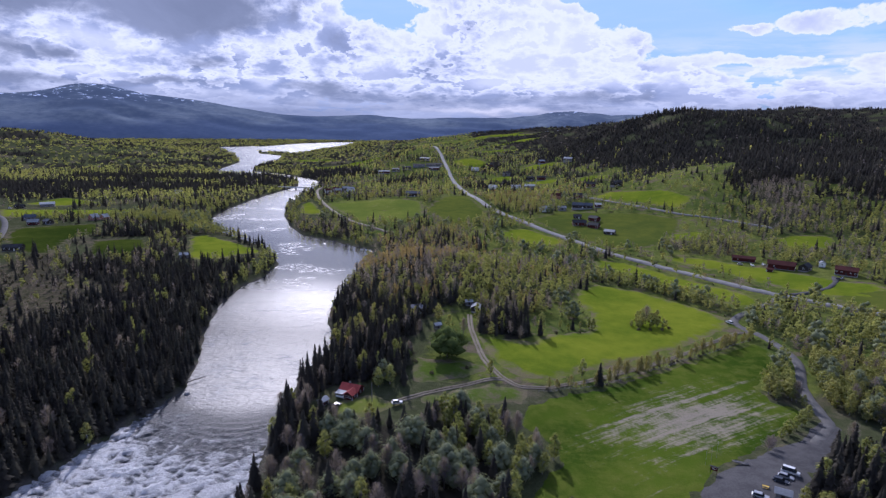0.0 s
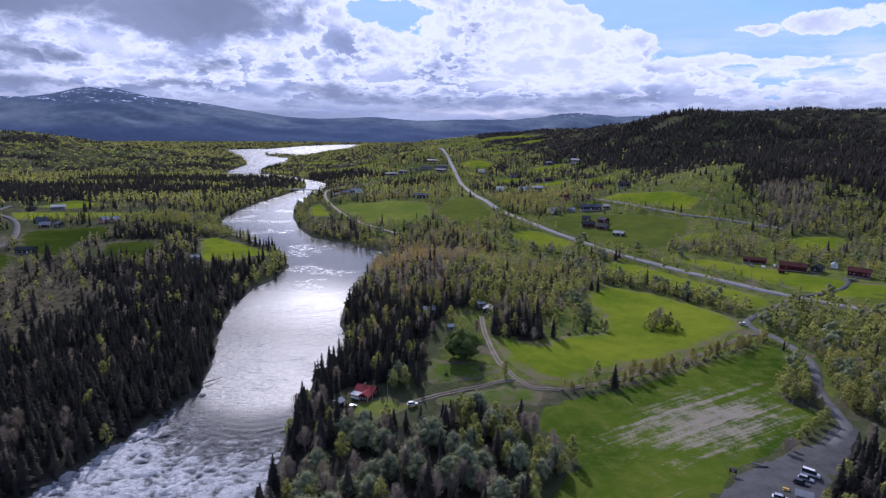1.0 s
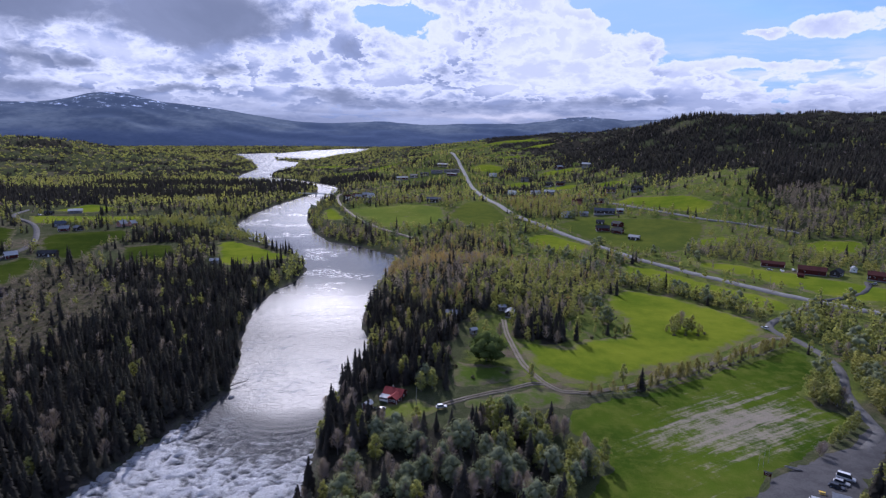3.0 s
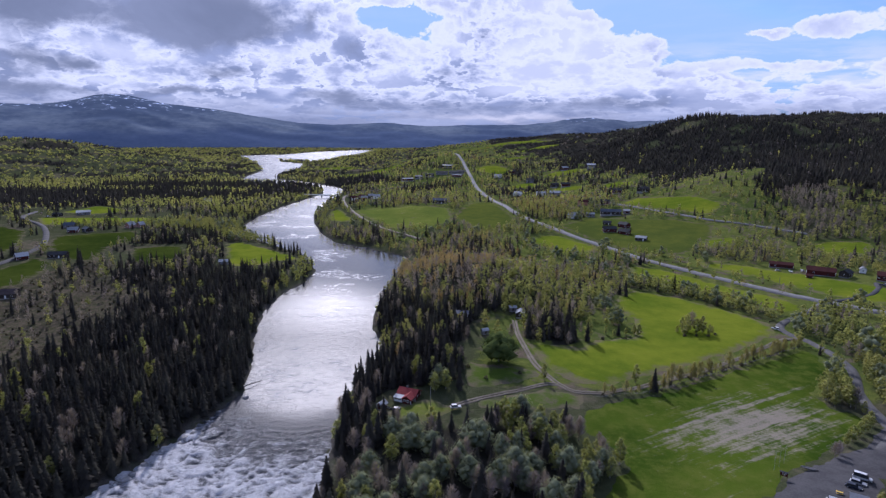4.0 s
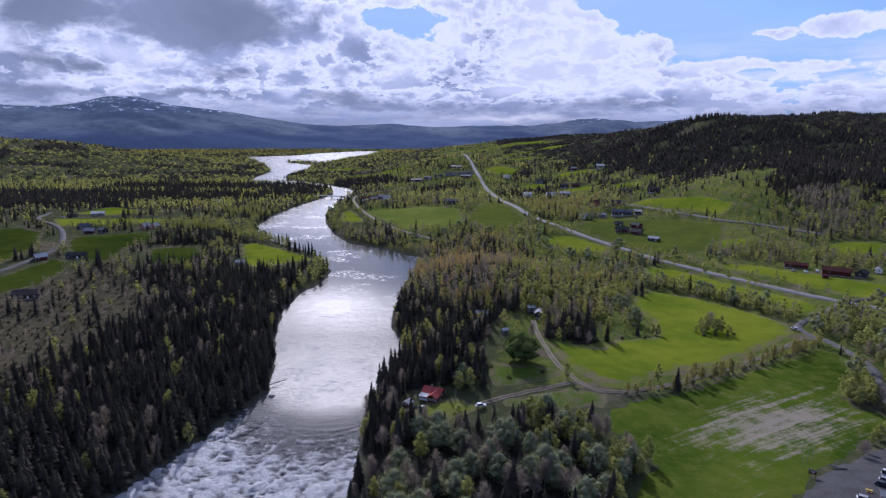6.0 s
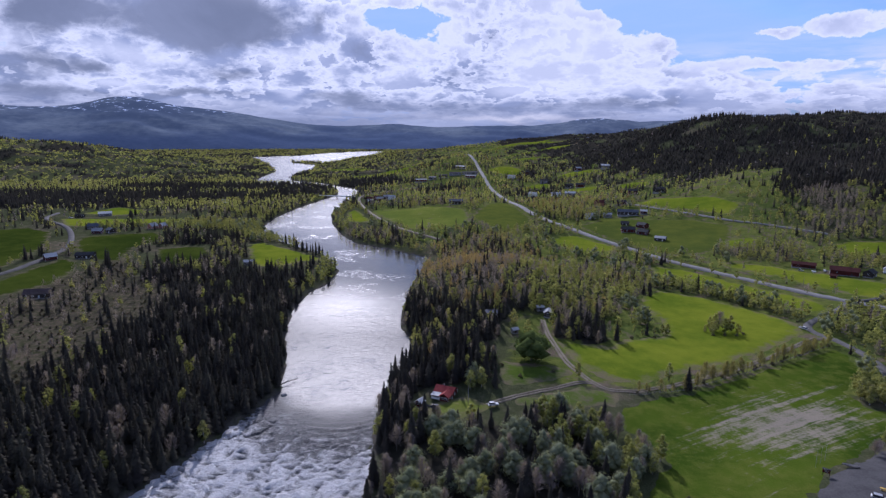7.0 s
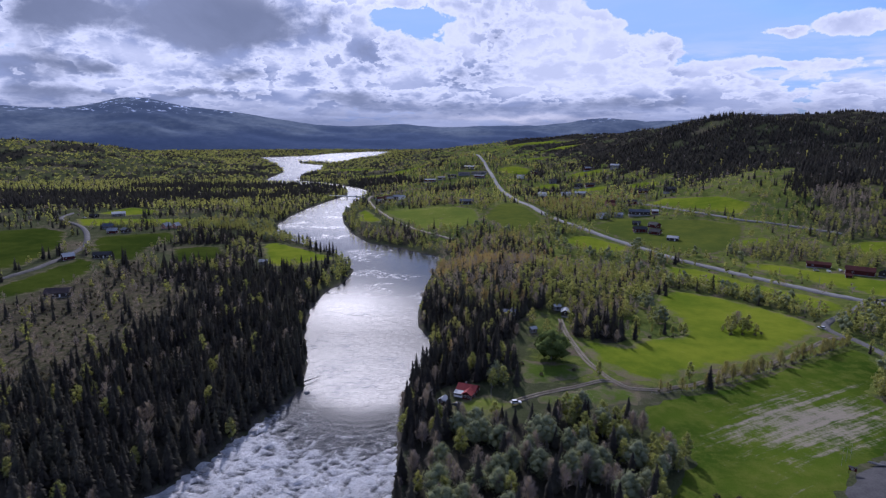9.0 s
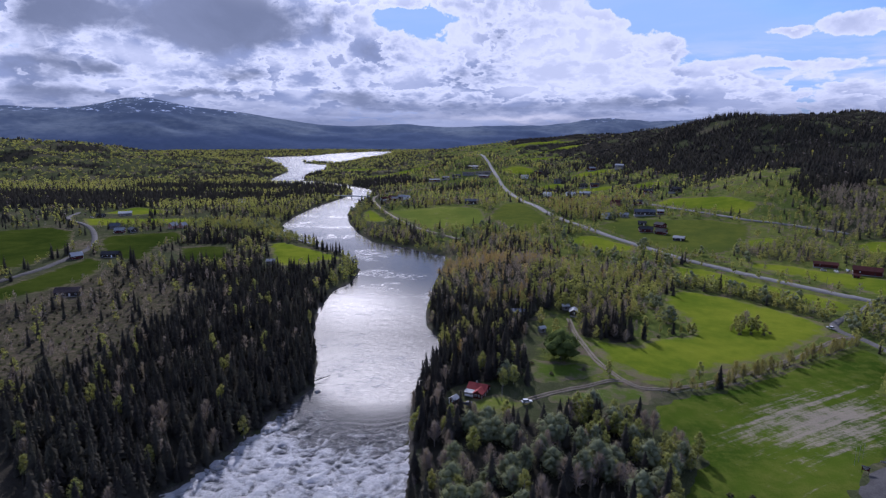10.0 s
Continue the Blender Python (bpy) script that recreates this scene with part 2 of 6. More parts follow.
def ground_material():
    n = material("rough_ground", 1.0, 0.0)
    a = n.noise(n.place, 0.012, 5.0, 0.6)
    b = n.noise(n.place, 0.16, 5.0, 0.65)
    c = n.noise(n.place, 1.3, 3.0, 0.6)
    green = n.mix(b, (0.030, 0.036, 0.020), (0.062, 0.070, 0.036))
    brown = n.mix(b, (0.075, 0.060, 0.046), (0.145, 0.118, 0.092))
    colour = n.mix(n.ramp(n.math("ADD", n.math("MULTIPLY", a, 0.7), n.math("MULTIPLY", b, 0.35)), 0.50, 0.68), green, brown)
    colour = n.mix(n.math("MULTIPLY", c, 0.4), colour, n.mix(c, (0.03, 0.04, 0.015), (0.13, 0.14, 0.05)))
    # open grass between the trees of the farmed side
    grass = n.add("ShaderNodeAttribute")
    grass.attribute_name = "grass"
    sward = n.mix(n.ramp(n.math("ADD", n.math("MULTIPLY", a, 0.5), n.math("MULTIPLY", b, 0.5)), 0.40, 0.62), (0.062, 0.086, 0.020), (0.122, 0.140, 0.030))
    straw = n.mix(c, (0.075, 0.060, 0.042), (0.175, 0.140, 0.105))
    sward = n.mix(n.ramp(n.noise(n.place, 0.06, 6.0, 0.68), 0.52, 0.64), sward, straw)
    colour = n.mix(n.ramp(n.math("ADD", grass.outputs["Fac"], n.math("MULTIPLY", n.math("SUBTRACT", b, 0.5), 0.9)), 0.35, 0.75, 0.0, 0.9), colour, sward)
    # slash and dead grass on felled ground
    felled = n.add("ShaderNodeAttribute")
    felled.attribute_name = "felled"
    slash = n.mix(n.ramp(n.noise(n.place, 0.35, 7.0, 0.75, 0.5), 0.40, 0.62), n.mix(c, (0.026, 0.028, 0.014), (0.060, 0.064, 0.030)), n.mix(c, (0.058, 0.046, 0.034), (0.150, 0.122, 0.092)))
    colour = n.mix(felled.outputs["Fac"], colour, slash)
    # needle litter and moss under the trees, toned down for tree shade too; wet stones along the water
    shaded_litter = n.add("ShaderNodeAttribute")
    shaded_litter.attribute_name = "shaded_litter"
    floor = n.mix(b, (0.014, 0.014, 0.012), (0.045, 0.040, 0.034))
    colour = n.mix(n.ramp(n.math("ADD", shaded_litter.outputs["Fac"], n.math("MULTIPLY", n.math("SUBTRACT", b, 0.5), 0.5)), 0.35, 0.75, 0.0, 0.9), colour, floor)
    up = n.add("ShaderNodeSeparateXYZ", {0: n.place}).outputs[2]
    shore = n.math("MULTIPLY", n.ramp(up, 3.2, 1.8), n.ramp(b, 0.3, 0.6))
    put(n, "Base Color", n.mix(shore, colour, n.mix(c, (0.03, 0.028, 0.024), (0.12, 0.11, 0.095))))
    bump(n, n.math("ADD", n.math("MULTIPLY", b, 2.0), c), 0.8, 0.6)
    return n.made


def grass_material(name, a, b, worn, amount, stretch=(1.0, 1.0, 1.0), turn=0.0):
    """Spring grass: mown lines, mottling, pale worn ground where the noise runs high."""
    n = material(name, 1.0, 0.0)
    turned = n.turned(n.place, turn, stretch)
    large, mid = n.noise(n.place, 0.015, 3.0, 0.55), n.noise(turned, 0.09, 6.0, 0.7)
    fine = n.noise(n.place, 1.1, 4.0, 0.7)
    green = n.mix(n.ramp(n.math("ADD", n.math("MULTIPLY", large, 0.6), n.math("MULTIPLY", mid, 0.4)), 0.38, 0.62), a, b)
    green = n.mix(n.math("MULTIPLY", fine, 0.5), green, n.mix(fine, tuple(v * 0.6 for v in a), b))
    mask = n.ramp(n.math("ADD", n.math("MULTIPLY", large, 0.5), n.math("MULTIPLY", mid, 0.6)), amount, amount + 0.12)
    # last year's dry grass along the margins
    edge = n.add("ShaderNodeAttribute")
    edge.attribute_name = "edge"
    margin = n.math("ADD", edge.outputs["Fac"], n.math("MULTIPLY", n.math("SUBTRACT", 0.5, n.noise(n.place, 0.13, 5.0, 0.65)), 22.0))
    colour = n.mix(mask, green, n.mix(fine, worn, tuple(v * 1.5 for v in worn)))
    put(n, "Base Color", n.mix(n.ramp(margin, 7.0, -1.0, 0.0, 0.85), colour, n.mix(fine, (0.080, 0.066, 0.044), (0.185, 0.150, 0.110))))
    bump(n, n.math("ADD", fine, n.math("MULTIPLY", mid, 3.0)), 0.6, 0.3)
    return n.made



def worn_field():
    """A field whose middle is scraped bare in long pale streaks."""
    n = material("worn_field_grass", 1.0, 0.0)
    part = n.add("ShaderNodeSeparateXYZ", {0: n.place})
    turned = n.turned(n.place, radians(-31), (0.10, 1.6, 1))
    streaks, mottle = n.noise(turned, 0.22, 6.0, 0.68, 0.2), n.noise(n.place, 0.12, 6.0, 0.7)
    large, fine = n.noise(n.place, 0.02, 3.0, 0.5), n.noise(n.place, 1.3, 4.0, 0.7)
    # the bare ground thins out from the middle of the field
    ox, oy = n.math("SUBTRACT", part.outputs[0], 101.0), n.math("SUBTRACT", part.outputs[1], 212.0)
    u = n.math("DIVIDE", n.math("MULTIPLY_ADD", ox, 0.857, n.math("MULTIPLY", oy, 0.515)), 52.0)
    v = n.math("DIVIDE", n.math("MULTIPLY_ADD", oy, 0.857, n.math("MULTIPLY", ox, -0.515)), 25.0)
    near = n.math("EXPONENT", n.math("MULTIPLY", n.math("ADD", n.math("MULTIPLY", u, u), n.math("MULTIPLY", v, v)), -1.0))
    # greens taken darker, partly for cloud shade over this field
    green = n.mix(n.ramp(large, 0.35, 0.65), (0.030, 0.056, 0.007), (0.060, 0.090, 0.010))
    green = n.mix(n.math("MULTIPLY", n.ramp(mottle, 0.40, 0.66), 0.6), green, (0.098, 0.112, 0.020))
    # two sown strips came up thinly: a broad one and a narrow one beyond it
    rows = n.turned(n.place, radians(-31), (0.05, 3.0, 1))
    combed = n.noise(rows, 0.20, 4.0, 0.6)
    mask = n.math("ADD", n.math("MULTIPLY", streaks, 0.50), n.math("ADD", n.math("MULTIPLY", mottle, 0.42), n.math("MULTIPLY", near, 0.31)))
    mask = n.math("MULTIPLY_ADD", n.math("SUBTRACT", combed, 0.5), 0.42, mask)
    mask = n.math("MULTIPLY_ADD", n.math("SUBTRACT", n.noise(n.place, 0.7, 5.0, 0.7), 0.5), 0.30, mask)
    soil = n.mix(fine, (0.150, 0.128, 0.104), (0.31, 0.270, 0.225))
    put(n, "Base Color", n.mix(n.ramp(mask, 0.60, 0.80, 0.0, 0.85), green, soil))
    bump(n, n.math("ADD", fine, n.math("MULTIPLY", mottle, 3.0)), 0.6, 0.3)
    return n.made


MEADOW = grass_material("spring_meadow_grass", (0.076, 0.116, 0.010), (0.160, 0.186, 0.016), (0.17, 0.15, 0.07), 0.66)
DARK_MEADOW = grass_material("dark_meadow_grass", (0.052, 0.074, 0.016), (0.098, 0.114, 0.020), (0.12, 0.12, 0.04), 0.70)
# cloud shade over the left farms is put into this darker grass colour
SHADED_MEADOW = grass_material("shaded_farm_grass", (0.020, 0.034, 0.006), (0.046, 0.062, 0.010), (0.08, 0.075, 0.035), 0.66)
PALE_MEADOW = grass_material("pale_meadow_grass", (0.085, 0.118, 0.022), (0.135, 0.158, 0.028), (0.20, 0.18, 0.08), 0.62)
PASTURE = grass_material("rough_pasture_grass", (0.042, 0.074, 0.012), (0.088, 0.122, 0.020), (0.085, 0.070, 0.052), 0.565)
WORN_FIELD = worn_field()
LAWN = grass_material("rough_lawn_grass", (0.09, 0.12, 0.02), (0.13, 0.15, 0.03), (0.17, 0.14, 0.09), 0.60)


def plain(name, a, b, scale, rough=0.85, relief=0.3, metal=0.0):
    n = material(name, rough, 0.3 if rough < 0.6 else 0.1)
    fine, wide = n.noise(n.place, scale, 5.0, 0.65), n.noise(n.place, scale * 0.12, 3.0, 0.6)
    put(n, "Base Color", n.mix(n.ramp(n.math("ADD", n.math("MULTIPLY", fine, 0.5), n.math("MULTIPLY", wide, 0.5)), 0.35, 0.65), a, b))
    n.shader.inputs["Metallic"].default_value = metal
    bump(n, fine, relief, 0.05)
    return n.made


ASPHALT = plain("worn_asphalt", (0.14, 0.138, 0.135), (0.20, 0.197, 0.193), 1.2)
GRAVEL = plain("grey_gravel", (0.046, 0.045, 0.047), (0.075, 0.073, 0.074), 1.6)
PALE_GRAVEL = plain("pale_worn_gravel", (0.078, 0.076, 0.074), (0.12, 0.117, 0.114), 1.4)
DIRT = plain("trodden_dirt", (0.11, 0.092, 0.068), (0.19, 0.165, 0.125), 0.9)
FALU_RED = plain("red_painted_boards", (0.060, 0.016, 0.014), (0.092, 0.023, 0.02), 2.0)
WHITE_PAINT = plain("white_paint", (0.72, 0.72, 0.70), (0.82, 0.82, 0.80), 3.0)
DARK_BOARDS = plain("dark_stained_boards", (0.035, 0.03, 0.028), (0.07, 0.058, 0.05), 2.0)
GREY_BOARDS = plain("grey_weathered_boards", (0.16, 0.15, 0.14), (0.25, 0.235, 0.22), 2.0)
YELLOW_BOARDS = plain("ochre_painted_boards", (0.42, 0.28, 0.10), (0.5, 0.35, 0.14), 2.0)
PINK_BOARDS = plain("faded_pink_boards", (0.34, 0.17, 0.12), (0.42, 0.23, 0.17), 2.0)
CABIN_TILES = plain("red_sheet_tiles", (0.17, 0.030, 0.030), (0.26, 0.055, 0.052), 1.5)
RED_TILES = plain("red_roof_tiles", (0.058, 0.021, 0.019), (0.095, 0.032, 0.028), 1.5)
BROWN_TILES = plain("brown_roof_tiles", (0.05, 0.038, 0.036), (0.09, 0.07, 0.066), 1.5)
GREY_SHEET = plain("grey_sheet_roof", (0.20, 0.21, 0.225), (0.30, 0.31, 0.325), 0.7, 0.65, 0.1, 0.0)
BLUE_SHEET = plain("blue_grey_sheet_roof", (0.055, 0.064, 0.086), (0.085, 0.098, 0.125), 0.7, 0.65, 0.1, 0.0)
BLACK_ROOF = plain("black_roofing_felt", (0.03, 0.03, 0.032), (0.06, 0.06, 0.063), 1.0)
PALE_ROOF = plain("pale_metal_roof", (0.30, 0.31, 0.33), (0.42, 0.43, 0.44), 0.7, 0.7, 0.1, 0.0)
STONE = plain("grey_stone", (0.18, 0.175, 0.17), (0.32, 0.31, 0.30), 1.2, 0.9, 0.6)
RUBBER = plain("black_rubber", (0.02, 0.02, 0.02), (0.035, 0.035, 0.035), 4.0)
GLASS_DARK = plain("dark_window_glass", (0.02, 0.025, 0.03), (0.04, 0.045, 0.055), 0.5, 0.06, 0.0)
CAR_WHITE = plain("white_car_paint", (0.55, 0.56, 0.57), (0.62, 0.63, 0.64), 0.5, 0.25, 0.0)
CAR_DARK = plain("dark_car_paint", (0.03, 0.035, 0.05), (0.05, 0.055, 0.07), 0.5, 0.25, 0.0)
CAR_SILVER = plain("silver_car_paint", (0.35, 0.36, 0.38), (0.45, 0.46, 0.48), 0.5, 0.3, 0.0, 0.5)
CAR_YELLOW = plain("yellow_paint", (0.45, 0.30, 0.03), (0.55, 0.38, 0.05), 0.5, 0.4, 0.0)


def water_material():
    """Clear dark water under ripples that breaks into standing waves and foam below the lip of the rapids."""
    n = material("river_water", 0.08)
    part = n.add("ShaderNodeSeparateXYZ", {0: n.place})
    x, y = part.outputs[0], part.outputs[1]
    flow = n.turned(n.place, radians(-8), (0.55, 1.0, 1.0))
    swell, ripple = n.noise(flow, 0.14, 4.0, 0.6, 0.6), n.noise(flow, 0.50, 4.0, 0.55, 0.6)
    off = n.math("MINIMUM", n.math("ABSOLUTE", n.math("ADD", x, 88.0)), 45.0)
    lip = n.math("SUBTRACT", y, n.math("ADD", n.math("MULTIPLY", n.math("MULTIPLY", off, off), 0.02), 213.0))
    lip = n.math("ADD", lip, n.math("MULTIPLY", n.math("SUBTRACT", swell, 0.5), 12.0))
    fast = n.ramp(lip, 6.0, -14.0)
    rough = n.ramp(lip, 26.0, -18.0)
    wild = n.ramp(lip, -4.0, -52.0)
    # foam gathers on the crests, in torn strings between them, and closes up further down
    chop = n.turned(n.place, radians(-8), (0.60, 1.1, 1.0))
    froth, curl = n.noise(chop, 0.42, 10.0, 0.76, 1.0), n.noise(chop, 1.6, 7.0, 0.75, 0.8)
    crest = n.ramp(part.outputs[2], WATER - 0.6, WATER + 0.8, 0.0, 0.30, "LINEAR")
    torn = n.math("ADD", n.math("ADD", n.math("MULTIPLY", froth, 0.44), n.math("MULTIPLY", curl, 0.46)), n.math("ADD", crest, n.ramp(wild, 0.0, 1.0, -0.12, 0.11)))
    white = n.math("MULTIPLY", n.ramp(torn, 0.47, 0.74), n.ramp(fast, 0.0, 1.0, 0.0, 0.92))
    # rough patches where the current wells up
    broken = n.math("MULTIPLY", n.ramp(n.noise(flow, 0.42, 9.0, 0.74, 1.0), 0.50, 0.60), n.ramp(n.noise(n.place, 0.024, 4.0, 0.62), 0.50, 0.60))
    # their sparkle is painted as white in the base colour
    white = n.math("MAXIMUM", white, n.math("MULTIPLY", broken, n.ramp(y, 800.0, 300.0, 0.10, 0.38)))
    put(n, "Base Color", n.mix(white, n.mix(fast, (0.020, 0.022, 0.026), (0.035, 0.040, 0.050)), n.mix(curl, (0.46, 0.47, 0.49), (0.80, 0.80, 0.81))))
    gloss = n.math("ADD", n.ramp(y, 510.0, 270.0, 0.13, 0.50), n.math("MULTIPLY", broken, 0.16))
    gloss = n.math("ADD", gloss, n.ramp(y, 560.0, 760.0, 0.0, 0.09))
    put(n, "Roughness", n.math("ADD", gloss, n.ramp(white, 0.0, 1.0, 0.0, 0.35)))
    put(n, "Specular IOR Level", n.math("MULTIPLY", n.ramp(white, 0.0, 1.0, 1.0, 0.5), n.math("MAXIMUM", n.ramp(y, 330.0, 235.0, 0.14, 0.66), n.ramp(y, 480.0, 720.0, 0.15, 0.42))))
    n.shader.inputs["IOR"].default_value = 1.33
    lift = n.math("ADD", n.math("MULTIPLY", swell, 1.0), n.math("ADD", n.math("MULTIPLY", ripple, 0.85), n.math("MULTIPLY", n.math("MULTIPLY", n.math("ADD", froth, n.math("MULTIPLY", curl, 0.5)), rough), 2.0)))
    strength = n.math("ADD", n.math("ADD", 0.07, n.math("MULTIPLY", broken, 0.22)), n.math("ADD", n.ramp(y, 440.0, 240.0, 0.02, 0.38), n.math("MULTIPLY", rough, 0.45)))
    put(n, "Normal", n.add("ShaderNodeBump", {"Strength": strength, "Distance": 1.0, "Height": lift}).outputs[0])
    return n.made


WATER = 1.5
WATER_SURFACE = water_material()


def mountain_material():
    n = material("hazy_far_fell", 1.0)
    part = n.add("ShaderNodeSeparateXYZ", {0: n.place})
    wide = n.add("ShaderNodeMapping", {"Vector": n.place, "Scale": (1.0, 1.0, 3.0)}).outputs[0]
    woods, streak = n.noise(wide, 0.0022, 5.0, 0.6), n.noise(wide, 0.02, 6.0, 0.65)
    # dark woods at the foot, paler heath and bog above the tree line, all blued for haze
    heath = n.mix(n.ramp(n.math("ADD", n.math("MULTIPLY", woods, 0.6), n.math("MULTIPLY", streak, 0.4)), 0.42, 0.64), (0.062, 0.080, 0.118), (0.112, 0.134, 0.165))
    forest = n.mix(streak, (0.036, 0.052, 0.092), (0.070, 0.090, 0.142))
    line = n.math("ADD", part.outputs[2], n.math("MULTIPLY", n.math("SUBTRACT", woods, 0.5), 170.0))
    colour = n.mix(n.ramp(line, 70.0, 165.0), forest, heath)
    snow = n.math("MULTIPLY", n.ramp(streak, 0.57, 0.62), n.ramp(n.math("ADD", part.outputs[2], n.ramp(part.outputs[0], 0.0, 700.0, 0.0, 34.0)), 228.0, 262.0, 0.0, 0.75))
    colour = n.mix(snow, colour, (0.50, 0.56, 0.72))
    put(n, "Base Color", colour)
    # a faint glow of the same colour stands in for distant haze
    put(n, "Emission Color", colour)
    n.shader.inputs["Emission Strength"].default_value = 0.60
    n.shader.inputs["Specular IOR Level"].default_value = 0.0
    return n.made


HAZY_FELL = mountain_material()

# ---- lie of the land ----
LEFT_BANK = [(-175, -400), (-170, 0), (-158, 110), (-142, 164), (-134, 187), (-122, 228), (-119, 248), (-127, 281), (-140, 322), (-150, 369), (-151, 415), (-143, 440), (-143, 484), (-171, 548), (-217, 597), (-266, 648), (-294, 720), (-303, 794), (-303, 900), (-292, 1029), (-284, 1110), (-310, 1220), (-380, 1300), (-540, 1340), (-583, 1539), (-616, 1744), (-754, 2102), (-931, 2475), (-1069, 2742)]
RIGHT_BANK = [(-80, -400), (-70, 0), (-64, 110), (-64, 167), (-66, 190), (-70, 225), (-68, 255), (-61, 290), (-62, 315), (-71, 336), (-76, 374), (-76, 441), (-72, 489), (-70, 548), (-88, 562), (-119, 592), (-154, 615), (-181, 666), (-212, 751), (-235, 841), (-246, 1007), (-252, 1100), (-256, 1190), (-300, 1260), (-400, 1380), (-478, 1430), (-542, 1680), (-530, 1810), (-587, 2096), (-711, 2233), (-787, 2403), (-597, 2300), (-584, 2670), (-541, 3022), (-580, 3740), (-713, 3621), (-839, 3277), (-901, 2854)]
RIVER = np.array(LEFT_BANK + RIGHT_BANK[::-1], float)
# rises and hollows: centre, spread and height in metres
NEAR_RISES = [(-10, 410, 60, 65, 18.5), (-20, 320, 60, 60, 3.6), (0, 250, 90, 60, 3.8), (110, 150, 60, 45, 6.0), (150, 480, 120, 120, -4.2), (330, 780, 170, 190, 9.6), (420, 560, 120, 120, -3.3), (60, 800, 180, 150, 6.6), (-480, 600, 170, 200, 2.3), (720, 650, 220, 220, 57.4), (430, 830, 130, 150, 28.2), (-50, 850, 70, 60, 6.9), (180, 640, 90, 80, -3.7), (-800, 350, 250, 300, 11.5), (160, 760, 70, 60, -3.9)]
FAR_RISES = [(-60, 1300, 250, 260, -3.6), (-50, 1750, 300, 350, 11.7), (950, 1600, 480, 520, 115.6), (600, 2100, 380, 420, 72.2), (430, 3050, 600, 700, 88.5), (-1300, 1700, 420, 420, 58.0), (-800, 1150, 300, 300, -2.9), (1700, 900, 700, 700, 221.9), (500, 1300, 260, 330, 100.8), (-1900, 1500, 500, 700, 87.8), (1450, 2300, 600, 550, 160.1), (900, 3000, 350, 500, 50.9), (-40, 1500, 150, 250, 43.8), (-1500, 2700, 400, 400, 10.1)]


def signed_distance(x, y, outline):
    """Metres to an outline, negative inside it."""
    outline = np.asarray(outline, float)
    near, inside = np.full(x.shape, 1e18), np.zeros(x.shape, bool)
    for (ax, ay), (bx, by) in zip(outline, np.roll(outline, -1, 0)):
        ex, ey = bx - ax, by - ay
        s = np.clip(((x - ax) * ex + (y - ay) * ey) / (ex * ex + ey * ey), 0, 1)
        near = np.minimum(near, (x - ax - s * ex) ** 2 + (y - ay - s * ey) ** 2)
        if ay != by:
            inside ^= ((ay > y) != (by > y)) & (x < ex * (y - ay) / ey + ax)
    return np.where(inside, -1, 1) * np.sqrt(near)


def line_distance(x, y, line):
    near = np.full(np.shape(x), 1e18)
    for (ax, ay), (bx, by) in zip(line, line[1:]):
        ex, ey = bx - ax, by - ay
        s = np.clip(((x - ax) * ex + (y - ay) * ey) / (ex * ex + ey * ey), 0, 1)
        near = np.minimum(near, (x - ax - s * ex) ** 2 + (y - ay - s * ey) ** 2)
    return np.sqrt(near)


def rolling(x, y, size, seed):
    """Smooth noise between about -1 and 1, the same at every build."""
    total = np.zeros(np.shape(x))
    rng = np.random.default_rng(seed)
    for k in range(9):
        a, p, f = rng.uniform(0, 2 * math.pi), rng.uniform(0, 2 * math.pi), (2 * math.pi / size) * rng.uniform(0.6, 1.9)
        total = total + np.sin((x * math.cos(a) + y * math.sin(a)) * f + p)
    return total / 3.6


def height(x, y):
    x, y = np.asarray(x, float), np.asarray(y, float)
    land = np.full(x.shape, 6.0)
    for a, b, s, t, h in NEAR_RISES + FAR_RISES:
        land = land + h * np.exp(-((x - a) / s) ** 2 - ((y - b) / t) ** 2)
    land = np.maximum(land, 3.0)
    far = np.clip((np.hypot(x, y) - 500) / 1500, 0, 1)
    land = land + far * 5.0 * rolling(x, y, 260, 5) * np.clip(land / 40, 0.1, 1.5)
    d = signed_distance(x, y, RIVER)
    out = WATER + 0.3 + (land - WATER - 0.3) * (1 - np.exp(-np.maximum(d, 0) / (14 + 0.05 * np.clip(y - 1000, 0, 3000))))
    return np.where(d > 0, out, WATER - 0.2 - np.minimum(3, -d * 0.3))


def solid(name, verts, faces, mat, smooth=False, parent=None):
    """A mesh object from arrays of corners and of faces with one count of corners."""
    verts, faces = np.asarray(verts, np.float32), np.asarray(faces, np.int32)
    mesh = bpy.data.meshes.new(name)
    mesh.vertices.add(len(verts))
    mesh.vertices.foreach_set("co", verts.ravel())
    mesh.loops.add(faces.size)
    mesh.loops.foreach_set("vertex_index", faces.ravel())
    mesh.polygons.add(len(faces))
    mesh.polygons.foreach_set("loop_start", np.arange(len(faces), dtype=np.int32) * faces.shape[1])
    if smooth:
        mesh.polygons.foreach_set("use_smooth", np.ones(len(faces), bool))
    mesh.update(calc_edges=True)
    mesh.materials.append(mat)
    ob = new(name, mesh)
    ob.parent = parent
    return ob


def grid_faces(nx, ny):
    k = (np.arange(ny - 1)[:, None] * nx + np.arange(nx - 1)).ravel()
    return np.stack([k, k + 1, k + nx + 1, k + nx], 1)


